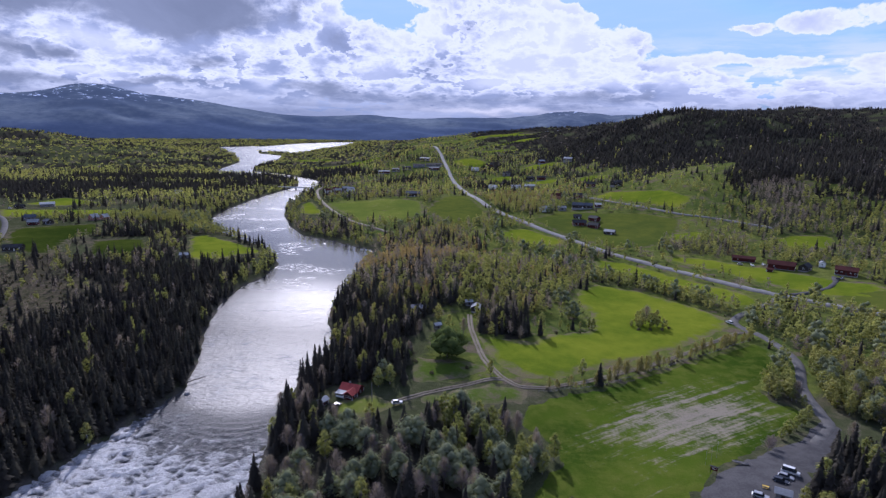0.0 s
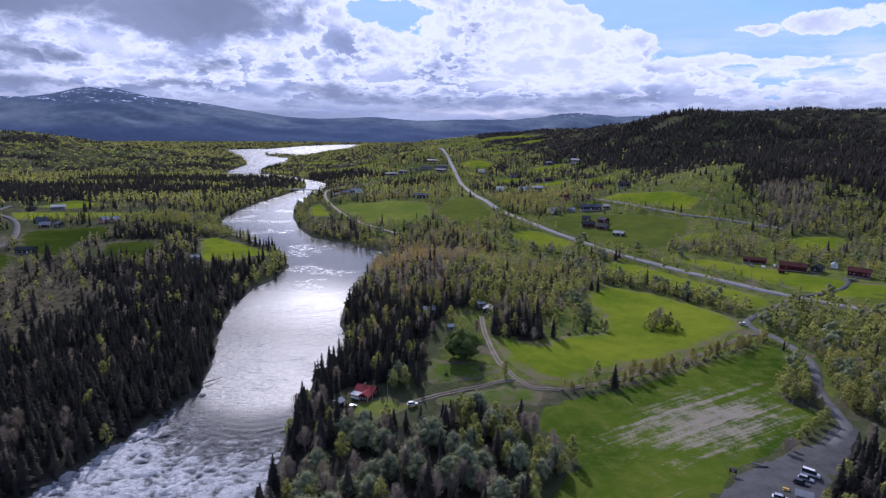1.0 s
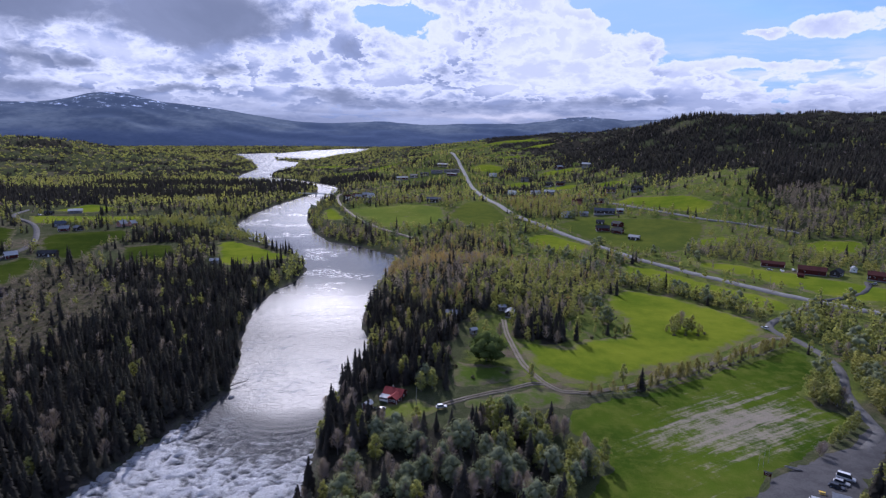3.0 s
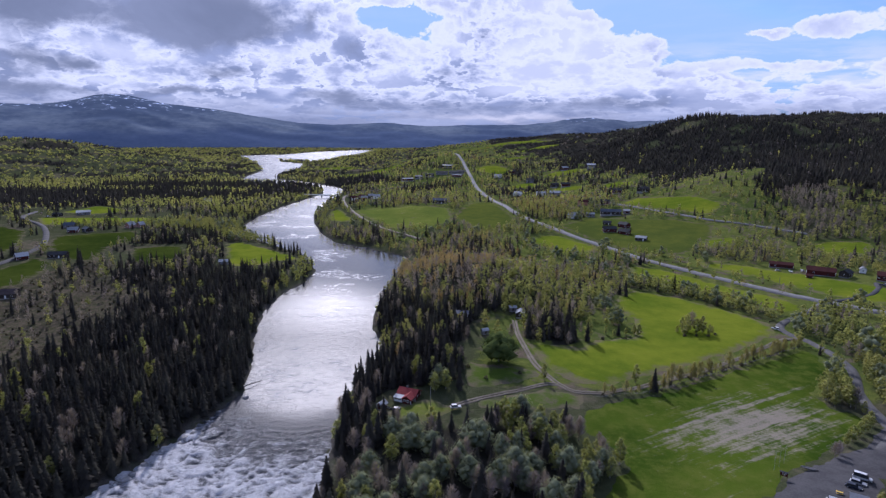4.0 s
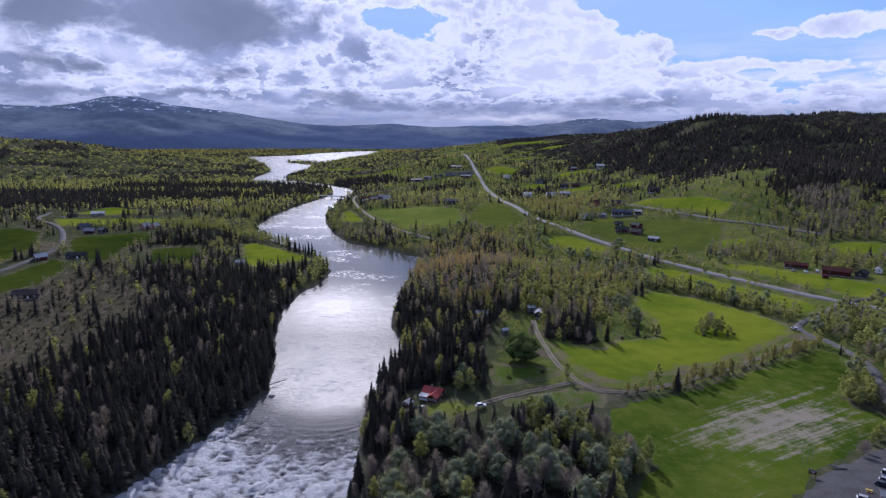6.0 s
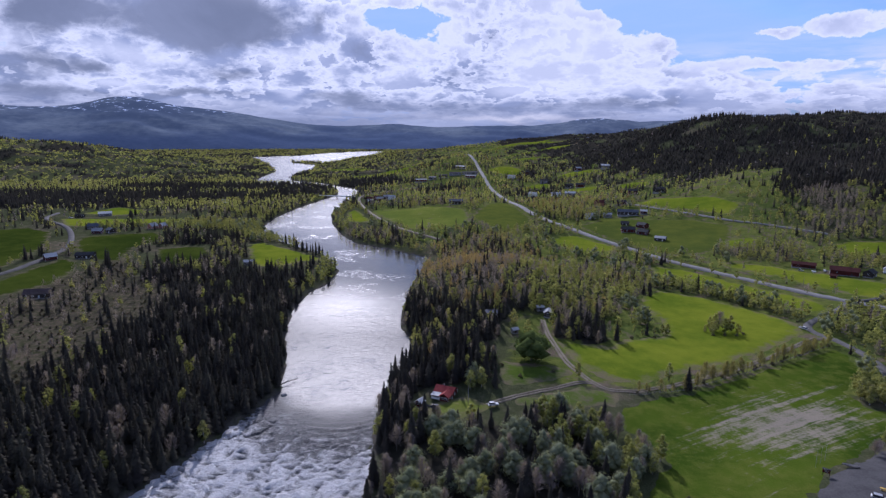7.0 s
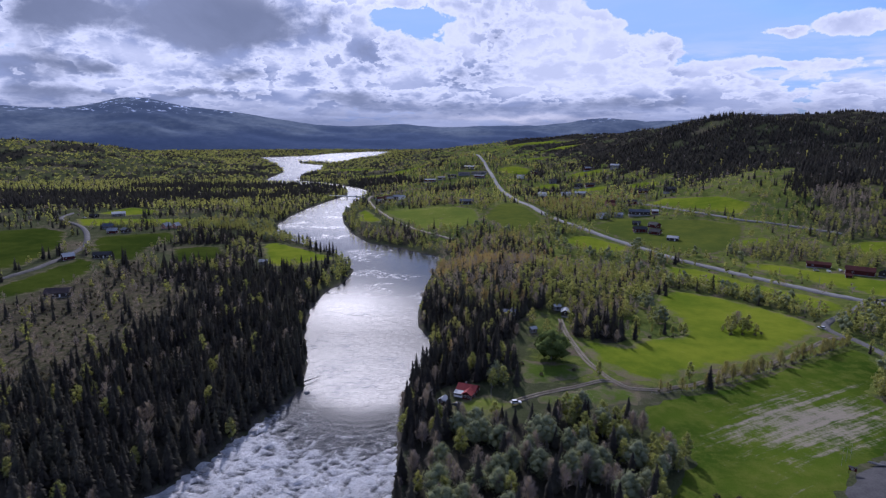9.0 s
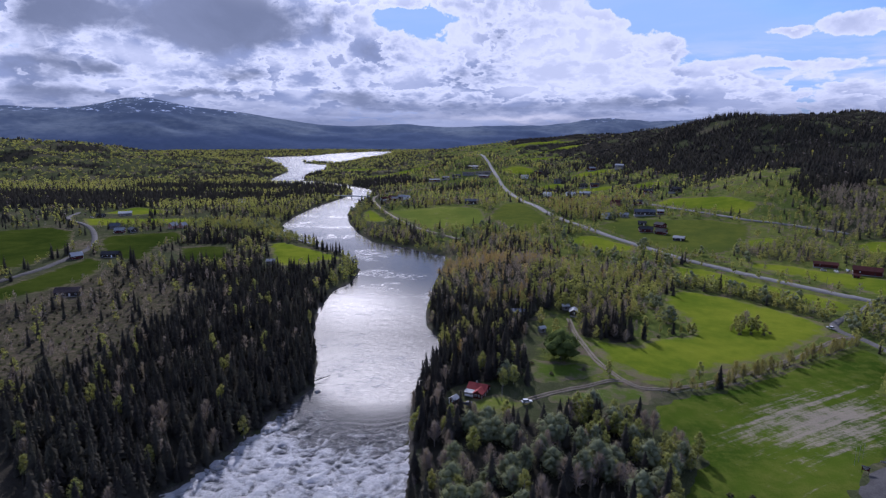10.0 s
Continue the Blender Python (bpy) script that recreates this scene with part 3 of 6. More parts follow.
def spread(inner_low, inner_high, step, low, high, growth=1.12):
    """Axis marks: even between the inner limits, wider and wider beyond them."""
    marks = list(np.arange(inner_low, inner_high + step, step))
    gap = step
    while marks[-1] < high:
        gap *= growth
        marks.append(marks[-1] + gap)
    gap = step
    while marks[0] > low:
        gap *= growth
        marks.insert(0, marks[0] - gap)
    return np.array(marks)


def build_ground():
    xs, ys = spread(-560, 420, 5.5, -7000, 7000, 1.07), spread(60, 1000, 5.5, -2000, 9000, 1.06)
    x, y = np.meshgrid(xs, ys)
    z = height(x, y) + 0.25 * rolling(x, y, 18, 3) * (signed_distance(x, y, RIVER) > 4)
    ob = solid("ground", np.stack([x, y, z], -1).reshape(-1, 3), grid_faces(len(xs), len(ys)), ground_material(), True)
    cover = ob.data.attributes.new("shaded_litter", "FLOAT", "POINT")
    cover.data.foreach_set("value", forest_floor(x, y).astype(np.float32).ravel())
    sward = ob.data.attributes.new("grass", "FLOAT", "POINT")
    sward.data.foreach_set("value", open_grass(x, y).astype(np.float32).ravel())
    felled = ob.data.attributes.new("felled", "FLOAT", "POINT")
    felled.data.foreach_set("value", np.clip(1 - signed_distance(x, y, CLEARING) / 12, 0, 1).astype(np.float32).ravel())
    tagged(ob, "rough green and brown valley ground under the woods", "ground", kind="structure")



def build_water():
    xs, ys = np.arange(-180, -40, 0.85), np.arange(95, 290, 0.85)
    x, y = np.meshgrid(xs, ys)
    lip = y - 213 - 0.02 * (x + 88) ** 2
    fast = np.clip((2 - lip) / 18, 0.06, 1) * np.clip((288 - y) / 15, 0, 1)
    u, v = x + 1.6 * rolling(x, y, 13, 14), y + 1.6 * rolling(x, y, 13, 16)
    crests = 1 - 2 * np.abs(rolling(u * 0.7, v, 6.5, 11))
    z = WATER + fast * (0.40 * crests + 0.26 * rolling(u, v * 0.8, 8, 15) + 0.22 * rolling(u * 0.8, v, 3.6, 12))
    # standing waves just below the lip
    z = z + 0.34 * np.sin(2 * math.pi * lip / 4.4 + 0.8 * rolling(x, y, 20, 13)) * np.exp(-((lip + 7) / 9) ** 2 - ((x + 82) / 17) ** 2)
    ob = solid("water", np.stack([x, y, z], -1).reshape(-1, 3), grid_faces(len(xs), len(ys)), WATER_SURFACE, True)
    tagged(ob, "fast grey river water breaking into white rapids", "water", kind="structure")
    for low, high, left, right in ((ys[-1], 4300.0, -1340.0, 110.0), (-540.0, ys[0], -420.0, 20.0)):
        us, vs = np.linspace(left, right, 30), np.linspace(low, high, 90)
        u, v = np.meshgrid(us, vs)
        far = solid("water", np.stack([u, v, np.full(u.shape, WATER)], -1).reshape(-1, 3), grid_faces(30, 90), WATER_SURFACE, True)
        tagged(far, "calm bright river and lake water reflecting the clouds", "water", kind="structure")


build_water()


def build_mountains():
    # ridges of the far fells: azimuth in degrees, half width, and height over the eye in degrees
    ridges = [(-31, 3.5, 1.15), (-25, 7, 1.35), (-38, 8, 1.0), (-8, 3.0, 0.30), (11, 4.0, 0.75), (-50, 9, 1.4), (24, 9, 1.0), (45, 14, 1.6), (80, 25, 2.0), (-85, 25, 2.0), (2.5, 4, 0.2)]
    az = np.linspace(-120, 120, 700)
    rise = 0.48 + sum(h * np.exp(-((az - a) / w) ** 2) for a, w, h in ridges)
    rise = rise + 0.035 * rolling(az, az * 0, 4.0, 21) + 0.012 * rolling(az, az * 0, 1.2, 22)
    steps = np.linspace(0, 1, 30)
    radius = 3950 + 700 * steps
    a, s = np.meshgrid(np.radians(az), steps)
    r = 3950 + 700 * s
    top = 121 + np.tan(np.radians(rise))[None, :] * 4650
    z = -30 + (top + 30) * s ** 0.75 + 14 * rolling(np.degrees(a) * 30, r, 260, 23) * s * (1 - s) * 3
    ob = solid("backdrop", np.stack([r * np.sin(a), r * np.cos(a), z], -1).reshape(-1, 3), grid_faces(len(az), len(steps)), HAZY_FELL, True)
    tagged(ob, "hazy blue fells with snow patches along the tops", "mountains", kind="structure")


build_mountains()


def ground_z(x, y):
    x, y = np.asarray(x, float), np.asarray(y, float)
    return height(x, y) + 0.25 * rolling(x, y, 18, 3) * (signed_distance(x, y, RIVER) > 4)


def z_at(x, y):
    return float(ground_z(np.array([x]), np.array([y]))[0])


# ---- fields, roads and yards ----
FIELDS = {
    "upper_meadow": [(16, 297), (31, 295), (47, 293), (57, 308), (82, 318), (91, 355), (84, 378), (98, 412), (115, 431), (139, 415), (163, 378), (175, 350), (170, 330), (137, 302), (97, 274), (76, 262), (52, 245), (36, 243), (26, 255), (19, 276)],
    "lower_field": [(33, 220), (50, 231), (69, 238), (97, 257), (136, 282), (172, 305), (172, 294), (165, 272), (142, 246), (141, 233), (150, 227), (149, 219), (124, 198), (105, 183), (89, 172), (78, 160), (70, 140), (20, 140), (26, 163), (40, 180), (37, 196), (27, 206)],
    "house_meadow": [(-16, 266), (-9, 264), (19, 258), (22, 250), (-6, 236), (-16, 240)],
    "track_meadow": [(-15, 224), (3, 231), (22, 240), (40, 231), (31, 222), (0, 216)],
    "lawn": [(-46, 207), (-50, 223), (-33, 229), (-17, 222), (-24, 214), (-39, 203)],
    "road_strip": [(131, 519), (160, 508), (191, 452), (223, 394), (214, 378), (196, 370), (163, 423), (128, 475)],
    "barn_field": [(200, 530), (239, 514), (253, 493), (278, 468), (306, 436), (330, 424), (300, 378), (264, 400), (248, 418), (226, 466), (192, 520)],
    "far_side_field": [(262, 378), (276, 405), (330, 420), (380, 380), (310, 330)],
    "farm_meadow": [(98, 697), (152, 761), (242, 708), (273, 667), (248, 612), (202, 560), (160, 560), (124, 629)],
    "lane_meadow": [(205, 833), (241, 866), (301, 810), (318, 744), (284, 706), (249, 758)],
    "bank_strip": [(46, 618), (88, 652), (128, 588), (104, 560), (81, 558)],
    "valley_field": [(-30, 753), (12, 930), (30, 900), (53, 740), (34, 670), (1, 662)],
    "bend_field": [(-181, 847), (-159, 841), (-89, 844), (-34, 808), (-27, 713), (-72, 678), (-103, 677), (-150, 770)],
    "bend_strip": [(-210, 835), (-199, 863), (-158, 745), (-166, 712), (-194, 755)],
    "island_field": [(-263, 585), (-244, 588), (-181, 536), (-163, 520), (-187, 487), (-207, 474), (-223, 483)],
    "left_strip": [(-562, 718), (-500, 725), (-396, 740), (-404, 698), (-457, 680), (-505, 650)],
    "left_farm_field": [(-449, 588), (-383, 635), (-352, 588), (-360, 541), (-334, 482), (-374, 487), (-416, 532)],
    "left_far_field": [(-620, 560), (-546, 640), (-500, 620), (-445, 540), (-420, 455), (-430, 415), (-560, 420)],
    "left_near_field": [(-393, 385), (-394, 432), (-399, 492), (-362, 473), (-343, 407), (-350, 386), (-365, 345), (-420, 330)],
    "copse_field": [(-339, 544), (-298, 563), (-272, 526), (-272, 478), (-306, 475)],
    "left_back_field": [(-570, 772), (-567, 856), (-475, 801), (-511, 754)],
}
# small meadows among the woods: middle, half length, half width, turn in degrees
GLADES = [(135, 1871, 90, 45, 5), (212, 2194, 130, 60, 0), (193, 1224, 50, 26, -10), (174, 1045, 38, 22, 10), (341, 2695, 150, 90, 0), (60, 1359, 45, 60, 20), (-276, 1477, 70, 45, 20), (-386, 1726, 70, 60, 0), (250, 1010, 30, 26, 0), (350, 560, 36, 22, 30), (103, 1142, 34, 30, 0), (-212, 1544, 55, 50, 0), (83, 2636, 120, 80, 0), (250, 600, 30, 20, 20)]
for number, (gx, gy, gl, gw, turn) in enumerate(GLADES):
    c, s = math.cos(radians(turn)), math.sin(radians(turn))
    ring = [(gl * (1 + 0.16 * math.sin(3 * a + number)) * math.cos(a), gw * (1 + 0.16 * math.cos(2 * a + number)) * math.sin(a)) for a in np.linspace(0, 2 * math.pi, 14, endpoint=False)]
    FIELDS[f"glade_{number}"] = [(gx + u * c - v * s, gy + u * s + v * c) for u, v in ring]
FIELD_LOOK = {
    "upper_meadow": (MEADOW, "bright green spring meadow"), "lower_field": (WORN_FIELD, "green field with pale worn bare streaks"),
    "lawn": (LAWN, "patchy yellow-green lawn round the red cabin"), "farm_meadow": (DARK_MEADOW, "dark green meadow by the farm"),
    "valley_field": (DARK_MEADOW, "dark green valley field"), "bend_field": (PALE_MEADOW, "pale green field with a dry patch"),
    "far_side_field": (DARK_MEADOW, "green field beside the road"), "left_farm_field": (SHADED_MEADOW, "green farm field darkened for cloud shade"), "left_far_field": (SHADED_MEADOW, "green farm field darkened for cloud shade"),
    "left_near_field": (SHADED_MEADOW, "green farm field darkened for cloud shade"), "copse_field": (SHADED_MEADOW, "green field by a copse, darkened for cloud shade"),
    "lane_meadow": (MEADOW, "pale green sloping meadow by the lane"), "house_meadow": (PASTURE, "green meadow below the hill"),
    "track_meadow": (PASTURE, "green meadow beside the dirt track"),
}
MAIN_ROAD = [(330, 295), (278, 353), (258, 374), (240, 396), (222, 422), (201, 460), (181, 495), (156, 537), (133, 589), (99, 661), (57, 770), (36, 927), (14, 1132), (-12, 1399), (-26, 1480), (-60, 1700), (-40, 2200)]
SIDE_ROAD = [(236, 397), (216, 378), (196, 362), (179, 345), (176, 332), (180, 314), (181, 294), (177, 274), (163, 247), (156, 224), (152, 211), (136, 195)]
FARM_LANE = [(185, 870), (195, 847), (225, 786), (251, 730), (275, 688), (302, 660), (345, 610)]
TRACK = [(14, 326), (14, 310), (15, 296), (19, 264), (27, 243), (36, 236), (51, 239), (72, 250), (99, 267), (133, 292), (164, 317), (178, 322)]
CABIN_TRACK = [(-22, 220), (-9, 228), (6, 235), (22, 243), (27, 243)]
RAIL_ROAD = [(-60, 610), (-93, 652), (-117, 687), (-155, 770), (-196, 891), (-223, 1000), (-226, 1060), (-200, 1120), (-120, 1180)]
LEFT_ROAD = [(-402, 330), (-405, 399), (-404, 445), (-414, 505), (-433, 553), (-496, 640), (-575, 712), (-602, 772)]
DRIVEWAY = [(246, 400), (276, 412), (296, 430), (306, 446)]
LOT = [(72, 150), (86, 170), (97, 177), (115, 189), (134, 200), (148, 214), (158, 220), (156, 208), (141, 190), (122, 172), (108, 155), (100, 140), (78, 138)]
ROADS = [(MAIN_ROAD, 8.0), (SIDE_ROAD, 5.0), (FARM_LANE, 4.5), (TRACK, 2.6), (CABIN_TRACK, 2.6), (RAIL_ROAD, 5.0), (LEFT_ROAD, 6.0), (DRIVEWAY, 3.5)]


def smooth_line(points, step):
    """Points at even steps along a curve through the given ones."""
    p = [Vector((*q, 0)) for q in points]
    p = [2 * p[0] - p[1], *p, 2 * p[-1] - p[-2]]
    out = []
    for a, b, c, d in zip(p, p[1:], p[2:], p[3:]):
        count = max(1, round((c - b).length / step))
        for k in range(count):
            t = k / count
            q = 0.5 * (2 * b + (c - a) * t + (2 * a - 5 * b + 4 * c - d) * t * t + (3 * b - a - 3 * c + d) * t ** 3)
            out.append((q.x, q.y))
    out.append((p[-2].x, p[-2].y))
    return np.array(out)


def draped(name, outline, mat, lift, step, wobble=1.0):
    """A sheet that lies on the ground inside an outline."""
    from mathutils.geometry import delaunay_2d_cdt
    outline = np.asarray(outline, float)
    ring = []
    for a, b in zip(outline, np.roll(outline, -1, 0)):
        count = max(1, round(np.hypot(*(b - a)) / step))
        ring += [a + (b - a) * k / count for k in range(count)]
    ring = np.array(ring)
    ring[:, 0] += wobble * rolling(ring[:, 0], ring[:, 1], 14, 31)
    ring[:, 1] += wobble * rolling(ring[:, 0], ring[:, 1], 14, 32)
    gx, gy = np.meshgrid(np.arange(ring[:, 0].min(), ring[:, 0].max(), step), np.arange(ring[:, 1].min(), ring[:, 1].max(), step))
    inner = np.stack([gx.ravel(), gy.ravel()], 1)
    inner = inner[signed_distance(inner[:, 0], inner[:, 1], ring) < -0.45 * step]
    pts = [Vector(p) for p in np.concatenate([ring, inner])]
    edges = [(k, (k + 1) % len(ring)) for k in range(len(ring))]
    verts, _, faces, *_ = delaunay_2d_cdt(pts, edges, [], 1, 1e-4)
    v = np.array([(p.x, p.y) for p in verts])
    inner = np.clip(-signed_distance(v[:, 0], v[:, 1], ring) / step, 0, 1)
    v = np.column_stack([v, ground_z(v[:, 0], v[:, 1]) - 0.15 + (lift + 0.15 + np.hypot(v[:, 0], v[:, 1]) * 0.0005) * inner])
    ob = solid(name, v, [f[:3] for f in faces if len(f) == 3], mat, True)
    edge = ob.data.attributes.new("edge", "FLOAT", "POINT")
    edge.data.foreach_set("value", (-signed_distance(v[:, 0], v[:, 1], ring)).astype(np.float32))
    return ob


for field, outline in FIELDS.items():
    mat, words = FIELD_LOOK.get(field, (MEADOW, "bright green grass field"))
    away = np.hypot(*np.mean(outline, 0))
    tagged(draped("field", outline, mat, 0.30 if away < 1000 else 1.2, 4.0 if away < 420 else 9.0 if away < 1000 else 16.0), words, "field", kind="structure")
tagged(draped("parking_lot", LOT, GRAVEL, 0.40, 4.0, 0.5), "grey gravel parking lot beside the field", "parking lot", kind="structure")
tagged(draped("dry_patch", [(-140, 800), (-90, 802), (-45, 775), (-48, 745), (-114, 741)], LAWN, 0.65, 9.0, 4.0), "pale dry patch of soil in the field", "soil", kind="structure")


def ribbon(name, line, width, mat, lift, step=4.0, shoulder=0.7):
    c = smooth_line(line, step)
    along = np.gradient(c, axis=0)
    along /= np.linalg.norm(along, axis=1)[:, None]
    side = np.stack([-along[:, 1], along[:, 0]], 1)
    mid = ground_z(c[:, 0], c[:, 1]) + np.hypot(c[:, 0], c[:, 1]) * 0.0006
    rows = []
    for off, up in ((-width / 2 - shoulder, -0.3 if shoulder > 0.5 else -0.05), (-width / 2, lift), (0, lift + 0.08), (width / 2, lift), (width / 2 + shoulder, -0.3 if shoulder > 0.5 else -0.05)):
        p = c + side * off
        rows.append(np.column_stack([p, mid * 0.6 + 0.4 * (ground_z(p[:, 0], p[:, 1]) + np.hypot(p[:, 0], p[:, 1]) * 0.0006) + up]))
    verts = np.stack(rows, 1).reshape(-1, 3)
    return solid(name, verts, grid_faces(5, len(c)), mat, True)


tagged(ribbon("road", MAIN_ROAD, 6.6, ASPHALT, 0.75), "grey asphalt country road through the valley", "road", kind="structure")
tagged(ribbon("road", SIDE_ROAD, 3.6, PALE_GRAVEL, 0.30), "narrow pale side road to the parking lot", "road", kind="structure")
tagged(ribbon("road", FARM_LANE, 3.4, ASPHALT, 0.8), "pale gravel farm lane up the slope", "lane", kind="structure")
for line, words in ((TRACK, "pale dirt wheel rut of the track along the hedgerow"), (CABIN_TRACK, "pale dirt wheel rut of the track to the cabin")):
    for off in (-0.85, 0.85):
        c = smooth_line(line, 4.0)
        along = np.gradient(c, axis=0)
        along /= np.linalg.norm(along, axis=1)[:, None]
        rut = c + off * np.stack([-along[:, 1], along[:, 0]], 1)
        tagged(ribbon("track", [tuple(p) for p in rut], 0.8, DIRT, 0.12, 4.0, 0.3), words, "track", kind="structure")
tagged(ribbon("road", RAIL_ROAD, 3.4, DIRT, 0.8), "curved pale gravel railway bed", "railway bed", kind="structure")
# the darker gravel material stands for cloud shade on this asphalt
tagged(ribbon("road", LEFT_ROAD, 4.4, GRAVEL, 0.7), "grey asphalt lane between the farm fields", "road", kind="structure")
tagged(ribbon("road", DRIVEWAY, 3.0, GRAVEL, 0.6), "gravel driveway to the red farmhouse", "driveway", kind="structure")


# ---- trees ----
def cards(rng, centres, sizes, out, droop=0.0):
    """Leaf clumps: one bent four-cornered piece at each centre, facing roughly outwards."""
    n = len(centres)
    normal = out + rng.normal(0, 0.32, (n, 3))
    normal /= np.linalg.norm(normal, axis=1)[:, None]
    other = rng.normal(0, 1, (n, 3))
    a = np.cross(normal, other)
    a /= np.linalg.norm(a, axis=1)[:, None]
    b = np.cross(normal, a)
    s = sizes[:, None]
    wide, tall = rng.uniform(0.6, 1.0, (n, 1)), rng.uniform(0.6, 1.0, (n, 1))
    bent = rng.uniform(-0.35, 0.35, (n, 1)) * s * normal
    quad = np.stack([centres - a * s * wide, centres - b * s * tall + bent, centres + a * s * wide, centres + b * s * tall + bent], 1)
    quad[:, :, 2] -= droop
    k = np.arange(n)[:, None] * 4
    return quad.reshape(-1, 3), np.concatenate([k + [0, 1, 2], k + [0, 2, 3]])


def join(parts):
    verts, faces, base = [], [], 0
    for v, f in parts:
        verts.append(v), faces.append(np.asarray(f) + base)
        base += len(v)
    return np.concatenate(verts), np.concatenate(faces)


def tube(points, radii, sides=6):
    """A tapered limb along points."""
    points = np.asarray(points, float)
    rings = []
    for k, (p, r) in enumerate(zip(points, radii)):
        d = Vector(points[min(k + 1, len(points) - 1)] - points[max(k - 1, 0)]).normalized()
        u = d.orthogonal().normalized()
        w = d.cross(u)
        rings.append([p + r * (math.cos(a) * np.array(u) + math.sin(a) * np.array(w)) for a in np.linspace(0, 2 * math.pi, sides, endpoint=False)])
    verts = np.array(rings).reshape(-1, 3)
    faces = []
    for k in range(len(points) - 1):
        for j in range(sides):
            a, b = k * sides + j, k * sides + (j + 1) % sides
            faces += [(a, b, b + sides), (a, b + sides, a + sides)]
    return verts, np.array(faces)


def spruce_crown(rng, whorls, spikes, tall=1.0, girth=0.16, folds=1):
    """Needled boughs, one metre tall: drooping tapered sprays up and down the stem round a dense inner cone."""
    verts, faces = [], []
    for w in range(whorls):
        for k in range(spikes):
            t = min(max((w + rng.uniform(-0.1, 1.0)) / whorls, 0), 0.97)
            z = 0.05 + 0.93 * t
            reach = girth * (1 - t) ** 0.8 * (1.0 - 0.35 * max(0.0, 0.18 - t) / 0.18) + 0.012
            a = 2 * math.pi * (k + rng.uniform(-0.35, 0.35)) / spikes + w * 1.1
            r = reach * rng.uniform(0.6, 1.25)
            half = r * rng.uniform(0.24, 0.40) + 0.007
            drop = r * rng.uniform(0.15, 0.7)
            c, s = math.cos(a), math.sin(a)
            base = len(verts)
            verts += [(0, 0, z + 0.045 * (1 - t) + 0.02), (0.55 * r * c - half * s, 0.55 * r * s + half * c, z - drop * 0.45), (r * c, r * s, z - drop), (0.55 * r * c + half * s, 0.55 * r * s - half * c, z - drop * 0.45)]
            faces += [(base, base + 1, base + 2), (base, base + 2, base + 3)]
    base, turns = len(verts), 5
    verts += [(girth * 0.5 * math.cos(2 * math.pi * k / turns), girth * 0.5 * math.sin(2 * math.pi * k / turns), 0.06) for k in range(turns)] + [(0, 0, 0.9)]
    faces += [(base + k, base + (k + 1) % turns, base + turns) for k in range(turns)]
    return np.array(verts) * (1, 1, tall), np.array(faces)


def blob(rng, mid, size, rough=0.3):
    """A lumpy eight-sided core that fills a clump of leaves."""
    v = np.array([(1, 0, 0), (0, 1, 0), (-1, 0, 0), (0, -1, 0), (0, 0, 1), (0, 0, -1)], float)
    c, s = math.cos(r := rng.uniform(0, 6.28)), math.sin(r)
    v = np.column_stack([v[:, 0] * c - v[:, 1] * s, v[:, 0] * s + v[:, 1] * c, v[:, 2]]) * rng.uniform(1 - rough, 1 + rough, (6, 1))
    f = np.array([(0, 1, 4), (1, 2, 4), (2, 3, 4), (3, 0, 4), (1, 0, 5), (2, 1, 5), (3, 2, 5), (0, 3, 5)])
    return v * size + mid, f


def leaf_crown(rng, count, lobes, leaf, low=0.28, girth=0.30, fill=0.35, dense=True, core=0.8):
    """A broad-leaved crown, one metre tall: leafy lumps heaped round the limbs, ragged with loose clumps of leaves."""
    mids = []
    for k in range(lobes):
        t = (k + rng.uniform(0.0, 1.0)) / lobes
        r = girth * rng.uniform(0.46, 0.68) * (1 - 0.35 * t) * (1.0 if lobes > 4 else 1.45)
        z = low + r * 0.6 + (0.97 - low - 1.3 * r) * t
        out = max(0.0, girth * math.sin(math.pi * (0.22 + 0.70 * t)) - r * 0.8)
        a = k * 2.4 + rng.uniform(-0.5, 0.5)
        mids.append((out * math.cos(a), out * math.sin(a), z, r))
    d = rng.normal(0, 1, (count, 3))
    d /= np.linalg.norm(d, axis=1)[:, None]
    m = np.array(mids)[rng.integers(0, lobes, count)]
    reach = m[:, 3] * (1.12 - fill * rng.uniform(0, 1, count) ** 2)
    centres = m[:, :3] + d * reach[:, None] * (1, 1, 0.9)
    leaves = cards(rng, centres, leaf * rng.uniform(0.6, 1.3, count), d + (0, 0, 0.35))
    if not dense:
        return leaves
    return join([leaves] + [blob(rng, (x, y, z), (r * core, r * core, r * core * 0.9)) for x, y, z, r in mids])


def twig_crown(rng, count, low=0.2, girth=0.2, thick=1.0):
    """A leafless crown: thin upswept sprays of twigs."""
    verts, faces = [], []
    for k in range(count):
        t = rng.uniform(0, 1) ** 0.8
        z = low + (0.8 - low) * t
        a, r = rng.uniform(0, 2 * math.pi), girth * math.sin(math.pi * (0.3 + 0.6 * t)) * rng.uniform(0.3, 1.1)
        c, s = math.cos(a), math.sin(a)
        tip = z + rng.uniform(0.10, 0.24)
        h = rng.uniform(0.012, 0.03) * thick
        base = len(verts)
        verts += [(0.1 * r * c, 0.1 * r * s, z), (0.65 * r * c - h * s, 0.65 * r * s + h * c, z + (tip - z) * 0.6), (r * c, r * s, tip), (0.65 * r * c + h * s, 0.65 * r * s - h * c, z + (tip - z) * 0.55)]
        faces += [(base, base + 1, base + 2), (base, base + 2, base + 3)]
    return np.array(verts), np.array(faces)


